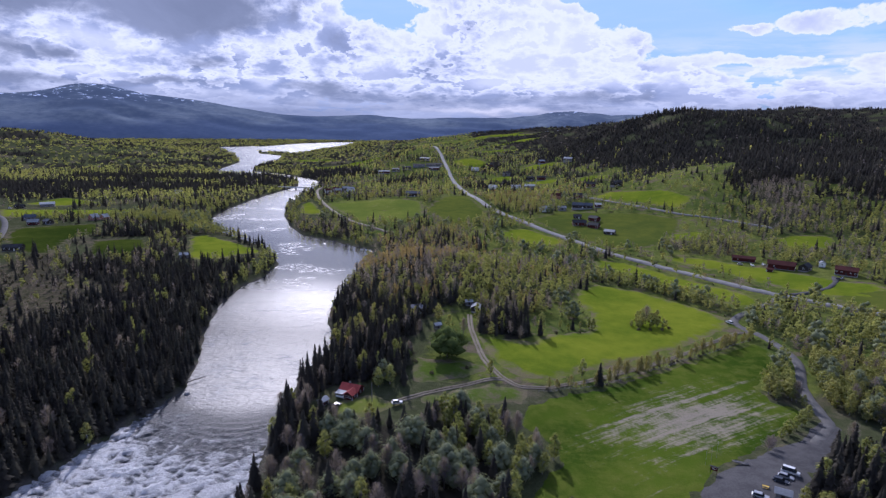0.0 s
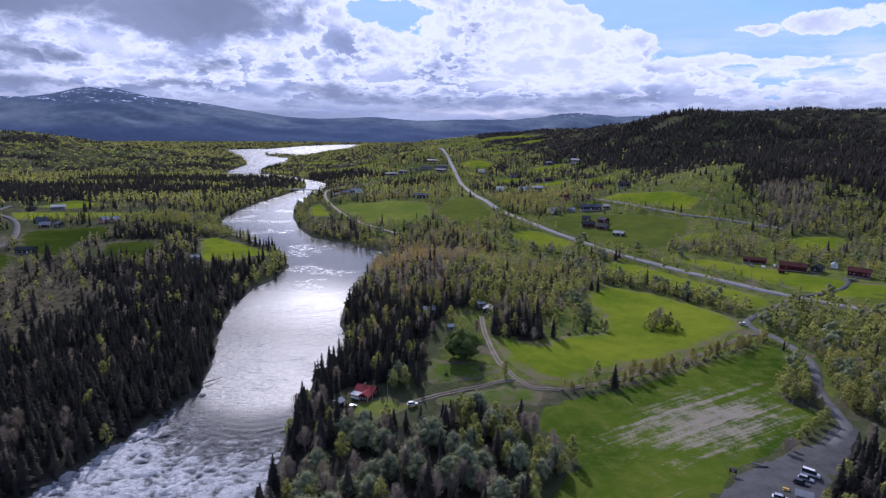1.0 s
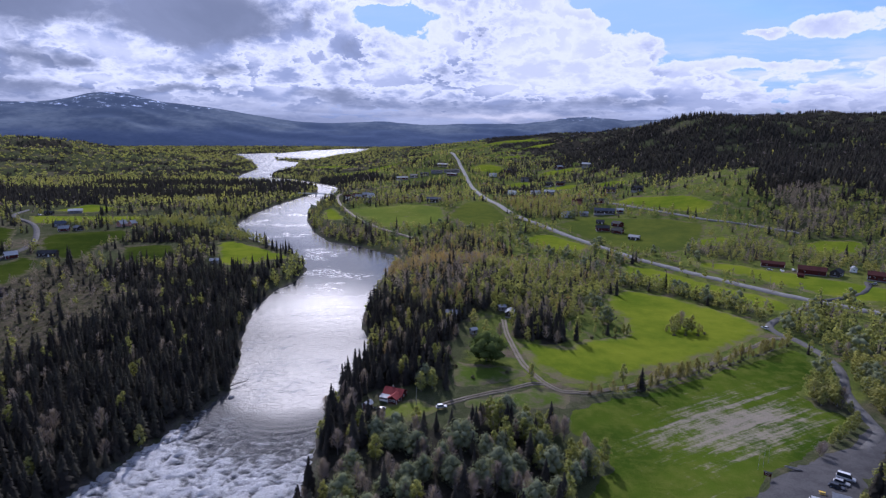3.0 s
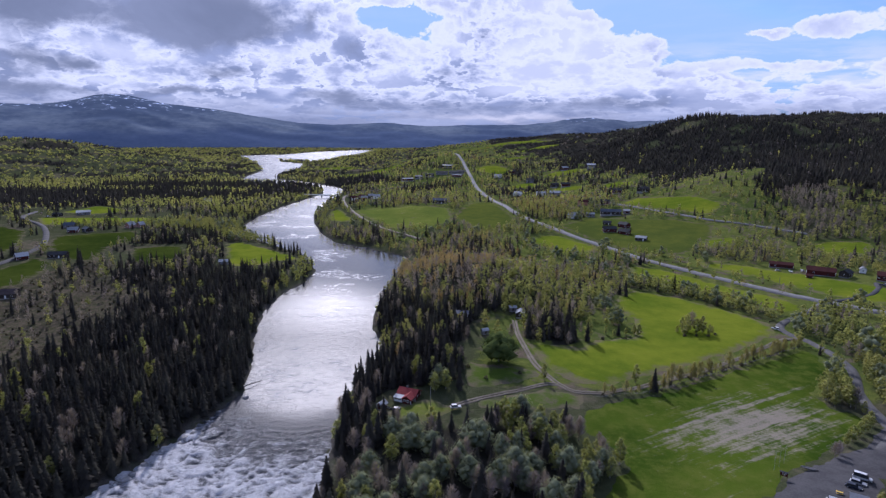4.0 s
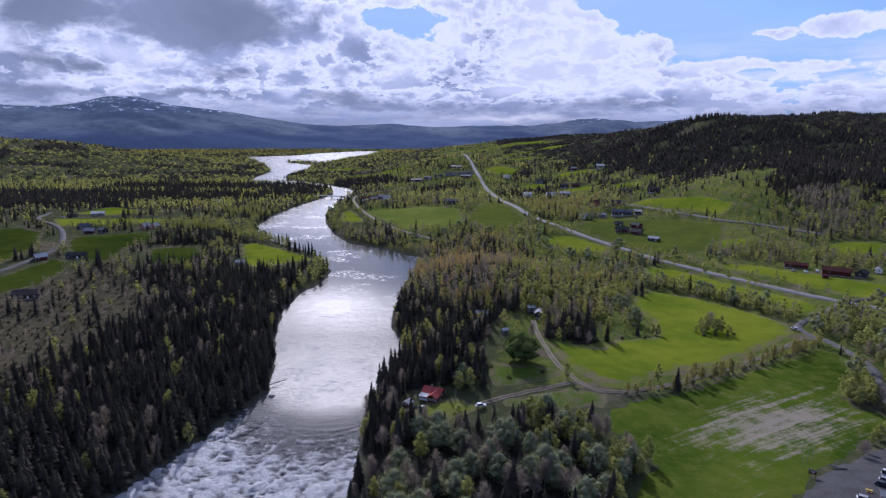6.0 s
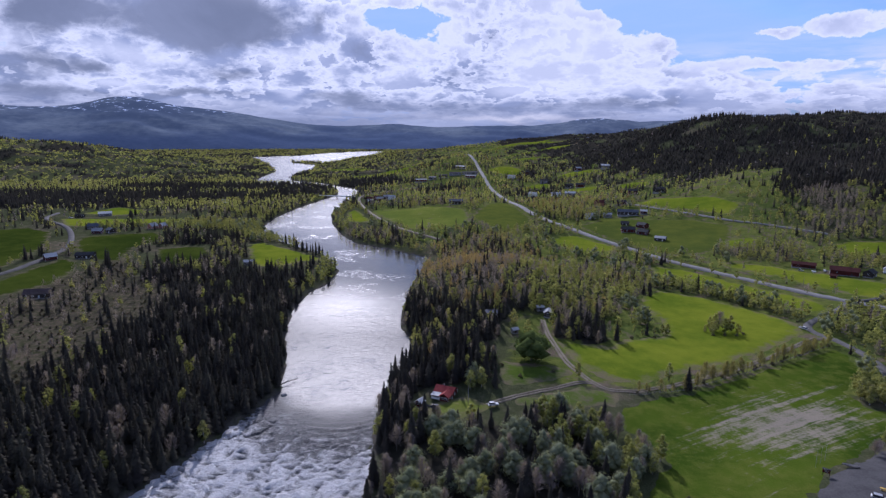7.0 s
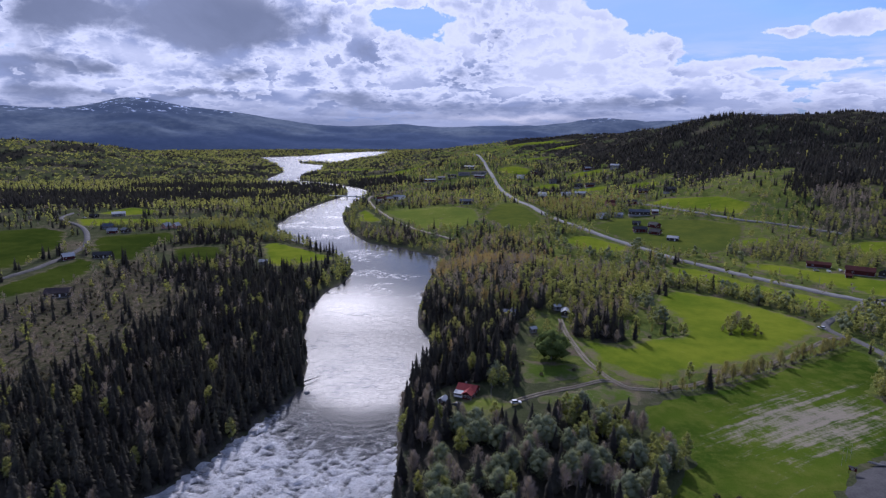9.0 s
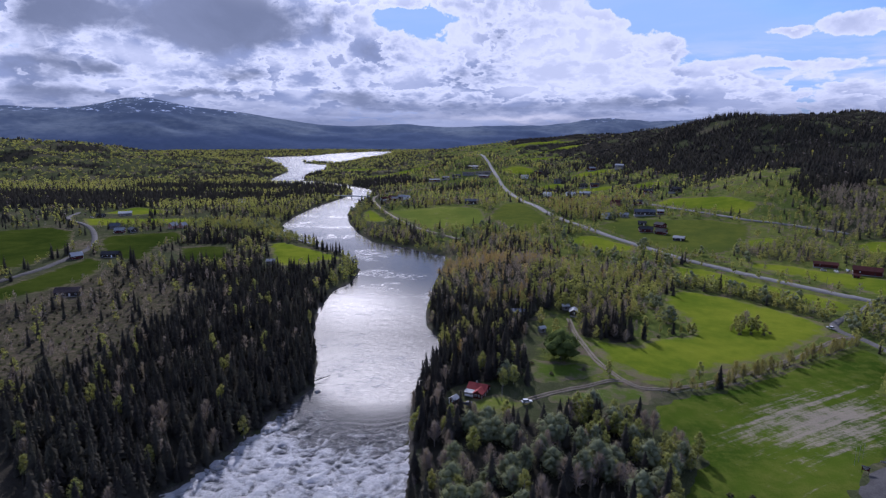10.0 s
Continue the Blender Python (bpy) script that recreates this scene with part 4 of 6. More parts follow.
def stem(rng, top, radius, limbs=0, spread_out=0.2):
    lean = rng.normal(0, 0.012, 2)
    parts = [tube([(0, 0, -0.03), (lean[0] * 0.4, lean[1] * 0.4, top * 0.45), (lean[0], lean[1], top)], [radius, radius * 0.7, radius * 0.15], 6)]
    for k in range(limbs):
        z, a = top * rng.uniform(0.3, 0.8), rng.uniform(0, 2 * math.pi)
        out = spread_out * rng.uniform(0.6, 1.0)
        parts.append(tube([(0, 0, z), (out * 0.5 * math.cos(a), out * 0.5 * math.sin(a), z + 0.07), (out * math.cos(a), out * math.sin(a), z + 0.2)], [radius * 0.45, radius * 0.3, radius * 0.08], 4))
    return join(parts)


KINDS = ("spruce", "birch", "willow", "bare", "budding", "bush")
CROWN_MAT = {"spruce": SPRUCE_GREEN, "birch": BIRCH_GREEN, "willow": WILLOW_GREEN, "bare": BARE_TWIG, "budding": BUD_TWIG, "bush": BUSH_GREEN}
STEM_MAT = {"spruce": SPRUCE_BARK, "birch": BIRCH_BARK, "willow": GREY_BARK, "bare": GREY_BARK, "budding": GREY_BARK, "bush": GREY_BARK}


def crown(kind, rng, level):
    """level 0: close, 1: woods near by, 2: woods further off, 3: far woods."""
    if kind == "spruce":
        return spruce_crown(rng, (17, 13, 8, 2)[level], (9, 8, 5, 4)[level], girth=rng.uniform(0.16, 0.225) * (1.0, 1.0, 1.1, 1.35)[level])
    if kind in ("bare", "budding"):
        girth = rng.uniform(0.22, 0.31)
        if level < 3:
            twigs = twig_crown(rng, (200, 70, 18, 10)[level], 0.12, girth, (0.4, 0.55, 0.9, 2)[level])
            buds = leaf_crown(rng, (520, 180, 46, 8)[level], 9, (0.013, 0.020, 0.038, 0.12)[level], 0.22, girth, 0.75, False)
            return join([twigs, buds])
        return leaf_crown(rng, 6, 2, 0.12, 0.15, girth)
    if kind == "bush":
        return leaf_crown(rng, (140, 50, 16, 4)[level], (6, 5, 3, 1)[level], (0.06, 0.10, 0.17, 0.25)[level], 0.02, 0.55)
    if kind == "willow":
        return leaf_crown(rng, (1100, 380, 60, 7)[level], (22, 13, 6, 2)[level], (0.023, 0.033, 0.055, 0.16)[level], 0.04, rng.uniform(0.38, 0.48), 0.4, core=(0.72, 0.76, 0.95, 1.1)[level])
    if level == 3:
        return leaf_crown(rng, 12, 3, 0.12, 0.10, rng.uniform(0.24, 0.32), 0.6, False)
    # birches stand slim and airy, thinning out towards the top
    return leaf_crown(rng, (600, 250, 50, 6)[level], (16, 11, 4, 2)[level], (0.022, 0.029, 0.054, 0.13)[level], 0.10, rng.uniform(0.20, 0.29), 0.5, core=(0.74, 0.64, 0.62, 1.1)[level])


def clump(kind, rng):
    """Several trees of far woods in one piece, as tall as the tallest."""
    parts = []
    for k in range(3):
        v, f = (spruce_crown(rng, 1, 3, girth=0.34) if kind == "spruce" else leaf_crown(rng, 5, 1, 0.24, 0.15, 0.30, 0.6, False))
        a, r = k * 1.7 + rng.uniform(0, 1), 0.0 if k == 0 else rng.uniform(0.25, 0.5)
        parts.append((v * (0.9, 0.9, rng.uniform(0.6, 0.85)) + (r * math.cos(a), r * math.sin(a), 0), f))
    return join(parts)


rng = np.random.default_rng(7)
CROWNS = {(kind, level): [crown(kind, rng, level) for _ in range((6, 7, 6, 6)[level])] for kind in KINDS for level in (1, 2, 3)}
CROWNS |= {(kind, 4): [clump(kind, rng) for _ in range(7)] for kind in KINDS}
TALL = {"spruce": (4.5, 16.5), "birch": (6, 12.5), "willow": (9, 13), "bare": (6, 12.5), "budding": (6.5, 12.5), "bush": (0.7, 2.6)}


def wood(name, kind, level, spots, label, parent=None):
    """Many trees in one mesh. spots: rows of x, y, z, height, turn."""
    if not len(spots):
        return None
    pick = np.random.default_rng(len(spots) + level).integers(0, len(CROWNS[kind, level]), len(spots))
    verts, faces, base = [], [], 0
    for k, (v, f) in enumerate(CROWNS[kind, level]):
        s = spots[pick == k]
        if not len(s):
            continue
        c, sn = np.cos(s[:, 4])[:, None], np.sin(s[:, 4])[:, None]
        h = s[:, 3][:, None]
        wide = h * (0.85 + 0.3 * np.modf(s[:, 4] * 7.31)[0][:, None])
        x = s[:, 0][:, None] + (v[:, 0] * c - v[:, 1] * sn) * wide
        y = s[:, 1][:, None] + (v[:, 0] * sn + v[:, 1] * c) * wide
        z = s[:, 2][:, None] + v[:, 2] * h
        verts.append(np.stack([x, y, z], -1).reshape(-1, 3))
        faces.append((f[None] + base + (np.arange(len(s)) * len(v))[:, None, None]).reshape(-1, 3))
        base += len(s) * len(v)
    return tagged(solid(name, np.concatenate(verts), np.concatenate(faces), CROWN_MAT[kind], kind not in ("spruce", "bare")), label, "trees", kind="stuff")


# woods and copses: middle, half widths, turn, and how much of each kind grows there (spruce, birch, willow, bare, budding, bush)
NEAR_STANDS = [
    (-52, 180, 17, 90, 0, (0.74, 0.08, 0.0, 0.18, 0.0, 0.0), 1.0),
    (-20, 168, 40, 36, 0, (0.34, 0.16, 0.22, 0.28, 0.0, 0.0), 0.38),
    (10, 203, 20, 12, 0, (0.10, 0.40, 0.10, 0.35, 0.0, 0.05), 0.6),
    (-48, 255, 20, 26, 0, (0.85, 0.05, 0.0, 0.10, 0.0, 0.0), 1.0),
    (-30, 262, 16, 20, 0, (0.85, 0.10, 0.0, 0.05, 0.0, 0.0), 0.8),
    (-42, 345, 36, 80, 0, (0.70, 0.14, 0.0, 0.15, 0.01, 0.0), 1.0),
    (-10, 395, 52, 55, 0, (0.16, 0.20, 0.0, 0.50, 0.14, 0.0), 1.0),
    (-22, 460, 50, 60, 0, (0.05, 0.08, 0.0, 0.32, 0.55, 0.0), 1.0),
    (32, 385, 38, 60, 0, (0.10, 0.58, 0.0, 0.27, 0.05, 0.0), 1.0),
    (60, 440, 50, 55, 0, (0.05, 0.60, 0.0, 0.25, 0.10, 0.0), 0.95),
    (32, 312, 16, 18, 0, (0.72, 0.16, 0.0, 0.12, 0.0, 0.0), 1.0),
    (-15, 560, 55, 60, 0, (0.25, 0.30, 0.0, 0.28, 0.17, 0.0), 0.9),
    (150, 416, 17, 85, 0.62, (0.03, 0.67, 0.10, 0.20, 0.0, 0.0), 1.0),
    (200, 320, 26, 55, -0.3, (0.03, 0.84, 0.05, 0.08, 0.0, 0.0), 1.0),
    (200, 250, 42, 50, 0, (0.04, 0.82, 0.08, 0.06, 0.0, 0.0), 1.0),
    (143, 157, 33, 28, 0, (0.86, 0.10, 0.0, 0.04, 0.0, 0.0), 1.0),
    (148, 240, 10, 17, 0, (0.0, 0.75, 0.15, 0.10, 0.0, 0.0), 1.0),
    (270, 300, 45, 60, 0, (0.05, 0.79, 0.06, 0.10, 0.0, 0.0), 1.0),
]
LEFT_STANDS = [
    (-262, 470, 40, 34, 0, (0.66, 0.16, 0.0, 0.18, 0.0, 0.0), 1.0),
    (-330, 585, 48, 24, 0.2, (0.95, 0.03, 0.0, 0.02, 0.0, 0.0), 1.0),
    (-300, 520, 22, 26, 0, (0.10, 0.20, 0.0, 0.50, 0.0, 0.2), 0.7),
    (-330, 680, 70, 34, 0.1, (0.04, 0.86, 0.08, 0.02, 0.0, 0.0), 1.0),
    (-270, 640, 26, 60, 0.6, (0.06, 0.84, 0.06, 0.04, 0.0, 0.0), 0.9),
    (-450, 650, 60, 10, 0.1, (0.10, 0.70, 0.0, 0.20, 0.0, 0.0), 0.6),
    (-330, 900, 60, 120, 0.1, (0.25, 0.60, 0.0, 0.15, 0.0, 0.0), 0.9),
    (-690, 990, 330, 95, 0.06, (0.97, 0.02, 0.0, 0.01, 0.0, 0.0), 1.0),
    (-800, 860, 260, 50, 0.05, (0.95, 0.03, 0.0, 0.02, 0.0, 0.0), 1.0),
    (-520, 1190, 260, 80, 0.1, (0.97, 0.02, 0.0, 0.01, 0.0, 0.0), 1.0),
    (-360, 1090, 60, 80, 0.1, (0.90, 0.06, 0.0, 0.04, 0.0, 0.0), 1.0),
    (-560, 1560, 160, 60, 0.2, (0.95, 0.03, 0.0, 0.02, 0.0, 0.0), 1.0),
    (-185, 556, 24, 12, -0.8, (0.85, 0.1, 0.0, 0.05, 0.0, 0.0), 0.5),
]
VALLEY_STANDS = [
    (-130, 630, 60, 20, -0.7, (0.30, 0.30, 0.0, 0.38, 0.02, 0.0), 1.0),
    (-205, 700, 14, 90, 0.35, (0.75, 0.12, 0.0, 0.13, 0.0, 0.0), 1.0),
    (-95, 930, 90, 45, 0, (0.15, 0.40, 0.0, 0.40, 0.05, 0.0), 0.9),
    (-260, 1330, 70, 90, 0.5, (0.92, 0.04, 0.0, 0.04, 0.0, 0.0), 1.0),
    (95, 800, 45, 70, 0, (0.06, 0.60, 0.0, 0.14, 0.20, 0.0), 0.9),
    (140, 900, 70, 50, 0, (0.08, 0.50, 0.0, 0.12, 0.30, 0.0), 0.9),
    (255, 560, 40, 34, 0, (0.08, 0.55, 0.0, 0.37, 0.0, 0.0), 0.9),
    (330, 520, 45, 40, 0, (0.10, 0.70, 0.0, 0.20, 0.0, 0.0), 0.8),
    (360, 450, 60, 60, 0, (0.14, 0.66, 0.04, 0.16, 0.0, 0.0), 0.7),
    (400, 590, 90, 110, 0.2, (0.22, 0.46, 0.0, 0.32, 0.0, 0.0), 0.62),
    (330, 850, 95, 60, 0.5, (0.20, 0.50, 0.0, 0.12, 0.0, 0.18), 0.30),
    (300, 735, 55, 95, -0.6, (0.12, 0.56, 0.0, 0.12, 0.0, 0.20), 0.24),
    (403, 719, 38, 30, 0.4, (0.04, 0.06, 0.0, 0.90, 0.0, 0.0), 1.0),
    (372, 640, 34, 24, 0.4, (0.06, 0.14, 0.0, 0.80, 0.0, 0.0), 0.9),
]


# felled ground on the wooded side, grown over with brush and young trees
CLEARING = [(-345, 487), (-318, 470), (-300, 415), (-262, 413), (-230, 398), (-234, 330), (-229, 266), (-236, 235), (-300, 215), (-420, 270), (-350, 350)]


def plant_weights(x, y):
    """Chance that a tree stands at each place, and the shares of the kinds."""
    d = signed_distance(x, y, RIVER)
    land = height(x, y)
    mid = np.interp(y, [p[1] for p in RIGHT_BANK[:24]], [p[0] for p in RIGHT_BANK[:24]])
    left = x < mid - 20
    chance, share = np.zeros(x.shape), np.zeros((*x.shape, 6))
    patch = rolling(x, y, 90, 41) + 0.6 * rolling(x, y, 35, 42)
    bands = rolling(x * 0.35, y, 120, 43)

    def lay(where, amount, mixture):
        nonlocal chance, share
        chance = np.where(where, amount, chance)
        share = np.where(where[..., None], np.asarray(mixture), share)

    everywhere = np.ones(x.shape, bool)
    lay(everywhere, np.where(patch > 0.0, 0.8, 0.25), (0.08, 0.48, 0.04, 0.17, 0.02, 0.21))
    # the farmed flat: little grows wild between the fields
    lay(~left & (x > -22) & (x < 195) & (y > 200) & (y < 335), np.where(patch > 0.4, 0.22, 0.02), (0.0, 0.45, 0.0, 0.15, 0.0, 0.40))
    lay(~left & (y > 880), np.where(patch > -0.1, 0.8, 0.20), (0.14, 0.60, 0.0, 0.18, 0.08, 0.0))
    lay(~left & (y > 880) & (bands + 0.4 * patch > 0.7), 0.95, (0.85, 0.12, 0.0, 0.03, 0.0, 0.0))
    slope = ~left & (x > 120) & (land > 27)
    lay(slope, np.where(patch > -0.2, 0.85, 0.28), (0.40, 0.40, 0.0, 0.18, 0.02, 0.0))
    lay(slope & (land + 12 * patch > 50), 0.97, (0.955, 0.015, 0.0, 0.03, 0.0, 0.0))
    # felled ground with a few seed trees left along the crest
    lay(slope & (land > 92) & (patch + 0.6 * bands > 0.55), 0.10, (0.8, 0.05, 0.0, 0.15, 0.0, 0.0))
    lay(left, np.where(patch > 0.3, 0.7, 0.10), (0.45, 0.32, 0.0, 0.15, 0.0, 0.08))
    lay(left & (y > 830), 0.96, (0.18, 0.74, 0.0, 0.08, 0.0, 0.0))
    lay(left & (y > 1250) & (bands + 0.5 * patch > 0.5), 0.97, (0.90, 0.08, 0.0, 0.02, 0.0, 0.0))
    lay(left & (y < 455) & (x > -245 - 0.25 * (y - 250)), np.where(patch > -0.6, 0.97, 0.8), (0.91, 0.02, 0.0, 0.05, 0.0, 0.02))
    lay(left & (y < 220), 1.0, (0.90, 0.035, 0.0, 0.045, 0.0, 0.02))
    lay(signed_distance(x, y, CLEARING) < 5 * patch, np.where(patch > 0.2, 0.95, 0.62), (0.09, 0.05, 0.0, 0.10, 0.0, 0.76))
    lay(left & (d < 14) & (y > 400) & (y < 900), 0.8, (0.35, 0.50, 0.0, 0.15, 0.0, 0.0))
    for stands in (VALLEY_STANDS, LEFT_STANDS, NEAR_STANDS):
        for a, b, s, t, turn, mixture, amount in stands:
            c, sn = math.cos(turn), math.sin(turn)
            u, v = (x - a) * c + (y - b) * sn, -(x - a) * sn + (y - b) * c
            lay((u / s) ** 2 + (v / t) ** 2 < 1 + 0.18 * patch, amount, mixture)
    for field in FIELDS.values():
        chance = np.where(signed_distance(x, y, field) < 1.5, 0, chance)
    for line, width in ROADS:
        chance = np.where(line_distance(x, y, line) < width / 2 + 2.5, 0, chance)
    chance = np.where(signed_distance(x, y, LOT) < 2, 0, chance)
    for cx, cy, r in CLEAR:
        chance = np.where(np.hypot(x - cx, y - cy) < r, 0, chance)
    return np.where(d < 1.0, 0, chance), share


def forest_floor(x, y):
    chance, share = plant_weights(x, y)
    # gaps between the near bank's trees are darkened too, standing for shade
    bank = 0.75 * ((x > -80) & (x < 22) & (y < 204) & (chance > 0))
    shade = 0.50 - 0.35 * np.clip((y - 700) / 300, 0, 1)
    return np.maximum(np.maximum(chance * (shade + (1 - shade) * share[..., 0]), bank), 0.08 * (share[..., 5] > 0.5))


def open_grass(x, y):
    """How far open grass covers the ground between the trees: the farmed side and the sunny slopes, not the scrub or the fell tops."""
    chance, share = plant_weights(x, y)
    mid = np.interp(y, [p[1] for p in RIGHT_BANK[:24]], [p[0] for p in RIGHT_BANK[:24]])
    right = np.clip((x - mid - 40) / 30, 0, 1) * np.clip((y - 225) / 25, 0, 1)
    # grass held thin here so the left ground stays dark, as under cloud shade
    left = (0.10 + 0.6 * np.clip((y - 830) / 120, 0, 1)) * np.clip((mid - 60 - x) / 60, 0, 1) * np.clip((y - 400) / 60, 0, 1)
    return np.where(x > mid, right, left) * (1 - 0.8 * np.clip(chance * (0.3 + share[..., 0] + share[..., 3]), 0, 1)) * np.clip((110 - height(x, y)) / 40, 0, 1)


# ground kept open round the buildings: middle and radius
CLEAR = [(58, 239, 7), (67, 232, 6), (12, 262, 9), (44, 239, 7), (-41, 226, 14), (-16, 325, 6), (18, 332, 6), (-4, 303, 4), (278, 474, 18), (262, 501, 18), (300, 460, 14), (312, 470, 9), (318, 450, 14), (-50, 849, 18), (179, 765, 26), (166, 672, 26), (177, 625, 12), (-525, 750, 28), (-444, 614, 24), (-405, 653, 12), (-378, 492, 14), (-400, 480, 10), (-333, 372, 16), (-223, 483, 8), (-190, 985, 24), (0, 268, 13), (-55, 1290, 45), (-130, 1240, 25), (45, 240, 9), (56, 239, 12), (118, 279, 8), (88, 255, 6)]


def overlooked(x, y):
    """Whether a tree's top shows over the ridges from above the river bend."""
    top = height(x, y) + 20.0
    free = np.ones(x.shape, bool)
    for s in np.linspace(0.15, 0.97, 22):
        free &= 121.0 + (top - 121.0) * s > height(-20 + (x + 20) * s, y * s) - 2.0
    return free


def plant(low, high, spacing, seed):
    """Rows of x, y, z, height, turn and kind for the trees that stand between two distances."""
    r = np.random.default_rng(seed)
    xs, ys = np.arange(-high, high, spacing), np.arange(-40 if high < 500 else 250, high, spacing)
    x, y = np.meshgrid(xs, ys)
    x, y = x.ravel() + r.uniform(-0.5, 0.5, x.size) * spacing, y.ravel() + r.uniform(-0.5, 0.5, x.size) * spacing
    far = np.hypot(x + 20, y)
    keep = (far >= low) & (far < high) & (np.abs(np.arctan2(x + 20, y)) < radians(48)) & (y > 105)
    x, y = x[keep], y[keep]
    chance, share = plant_weights(x, y)
    if high > 500:
        chance = np.where(overlooked(x, y), chance, 0)
    keep = r.uniform(0, 1, x.size) < chance
    x, y, share = x[keep], y[keep], share[keep]
    kind = (share.cumsum(1) < r.uniform(0, 1, (len(x), 1)) * share.sum(1)[:, None]).sum(1).clip(0, 5)
    lo, hi = np.array([TALL[k] for k in KINDS]).T
    tall = lo[kind] + (hi - lo)[kind] * r.beta(2.2, 2.0, len(x))
    return np.column_stack([x, y, ground_z(x, y) - 0.15, tall, r.uniform(0, 6.28, len(x)), kind])


# how many trees of each kind nearest the river bend stand as things of their own
SINGLE = {"spruce": 240, "birch": 190, "willow": 30, "bare": 130}
SINGLE_SPOTS = []


def build_woods():
    rings = [(0, 360, 4.1, 1, 1), (360, 900, 5.2, 2, 2), (900, 1500, 7.0, 3, 3), (1500, 4200, 19.5, 4, 4)]
    words = {"spruce": "dark green spruce forest", "birch": "yellow-green birch woods in first leaf", "willow": "grey-green willow thicket", "bare": "leafless grey-violet woods", "budding": "rusty brown budding woods", "bush": "low olive scrub and brushwood"}
    for low, high, spacing, level, seed in rings:
        spots = plant(low, high, spacing, seed)
        for k, kind in enumerate(KINDS):
            some = spots[spots[:, 5] == k]
            if low == 0 and kind in SINGLE:
                some = some[np.argsort(np.hypot(some[:, 0] - 15, some[:, 1] - 40))]
                for spot in some[:SINGLE[kind]]:
                    SINGLE_SPOTS.append((kind, spot))
                some = some[SINGLE[kind]:]
            wood(f"{kind}_wood", kind, level, some, words[kind] + (" on the far slopes" if low >= 900 else " in the valley" if low else " near the river"))
        print("trees", low, high, len(spots), [int((spots[:, 5] == k).sum()) for k in range(6)])


build_ground()
build_woods()


# ---- single trees ----
def tree_thing(kind, seed, name, label, thin=1.0):
    """One tree a metre tall, to be copied and scaled: a stem with limbs and a leafy crown."""
    r = np.random.default_rng(seed)
    root = new(name)
    root.empty_display_size = 0.2
    if kind == "hedge":
        v, f = join([twig_crown(r, 150, 0.10, 0.26, 0.5), leaf_crown(r, 320, 9, 0.019, 0.18, 0.28, 0.8, False)])
        mat, trunk_mat = BUD_GREEN, GREY_BARK
    elif kind == "old":
        v, f = leaf_crown(r, 1300, 28, 0.024, 0.06, 0.52, 0.5, core=0.78)
        mat, trunk_mat = OLD_GREEN, GREY_BARK
    else:
        v, f = crown(kind, r, 0)
        mat, trunk_mat = CROWN_MAT.get(kind, OLD_GREEN), STEM_MAT.get(kind, GREY_BARK)
    solid("crown", v, f, mat, kind not in ("spruce", "bare"), parent=root)
    limbs = {"spruce": 0, "birch": 5, "willow": 6, "bare": 8}.get(kind, 4)
    v, f = stem(r, 0.95 if kind == "spruce" else 0.72, 0.014 if kind == "spruce" else 0.016, limbs, 0.2)
    solid("trunk", v, f, trunk_mat, True, parent=root)
    tagged(root, label, "tree", name + "s")
    return root


BUD_GREEN = foliage("opening_birch_buds", (0.22, 0.20, 0.09), (0.33, 0.31, 0.14), (0.31, 0.31, 0.12), 0.5)
TREE_WORDS = {
    "spruce": ("spruce_tree", "tall dark green spruce with drooping boughs"),
    "birch": ("birch_tree", "birch in fresh yellow-green spring leaf"),
    "willow": ("willow_tree", "round grey-green willow in new leaf"),
    "bare": ("leafless_tree", "leafless grey-violet tree with upswept twigs"),
    "hedge": ("hedgerow_birch", "slender hedgerow birch with opening buds"),
    "old": ("old_tree", "broad round old tree in full green leaf"),
    "bush": ("field_bush", "low rounded olive-green bush"),
}
TREE_MODELS = {}


def stand_tree(kind, x, y, tall, turn, wide=1.0, z=None):
    """Puts up one tree of a kind; the first of each model is the model itself."""
    model = int(abs(x * 7 + y * 13)) % (5 if kind in ("spruce", "birch") else 3)
    name, label = TREE_WORDS[kind]
    m = Matrix.LocRotScale((x, y, z_at(x, y) - 0.15 if z is None else z), Euler((0, 0, turn)), (tall * wide, tall * wide, tall))
    if (kind, model) in TREE_MODELS:
        like = TREE_MODELS[kind, model]
        return copy_thing(like, m @ Matrix.Diagonal((*(1 / v for v in like.scale), 1)))
    first = tree_thing(kind, 100 + model * 17 + len(kind), name, label)
    placed = copy_thing(first, m)
    for ob in (*first.children_recursive, first):
        bpy.data.objects.remove(ob)
    TREE_MODELS[kind, model] = placed
    return placed


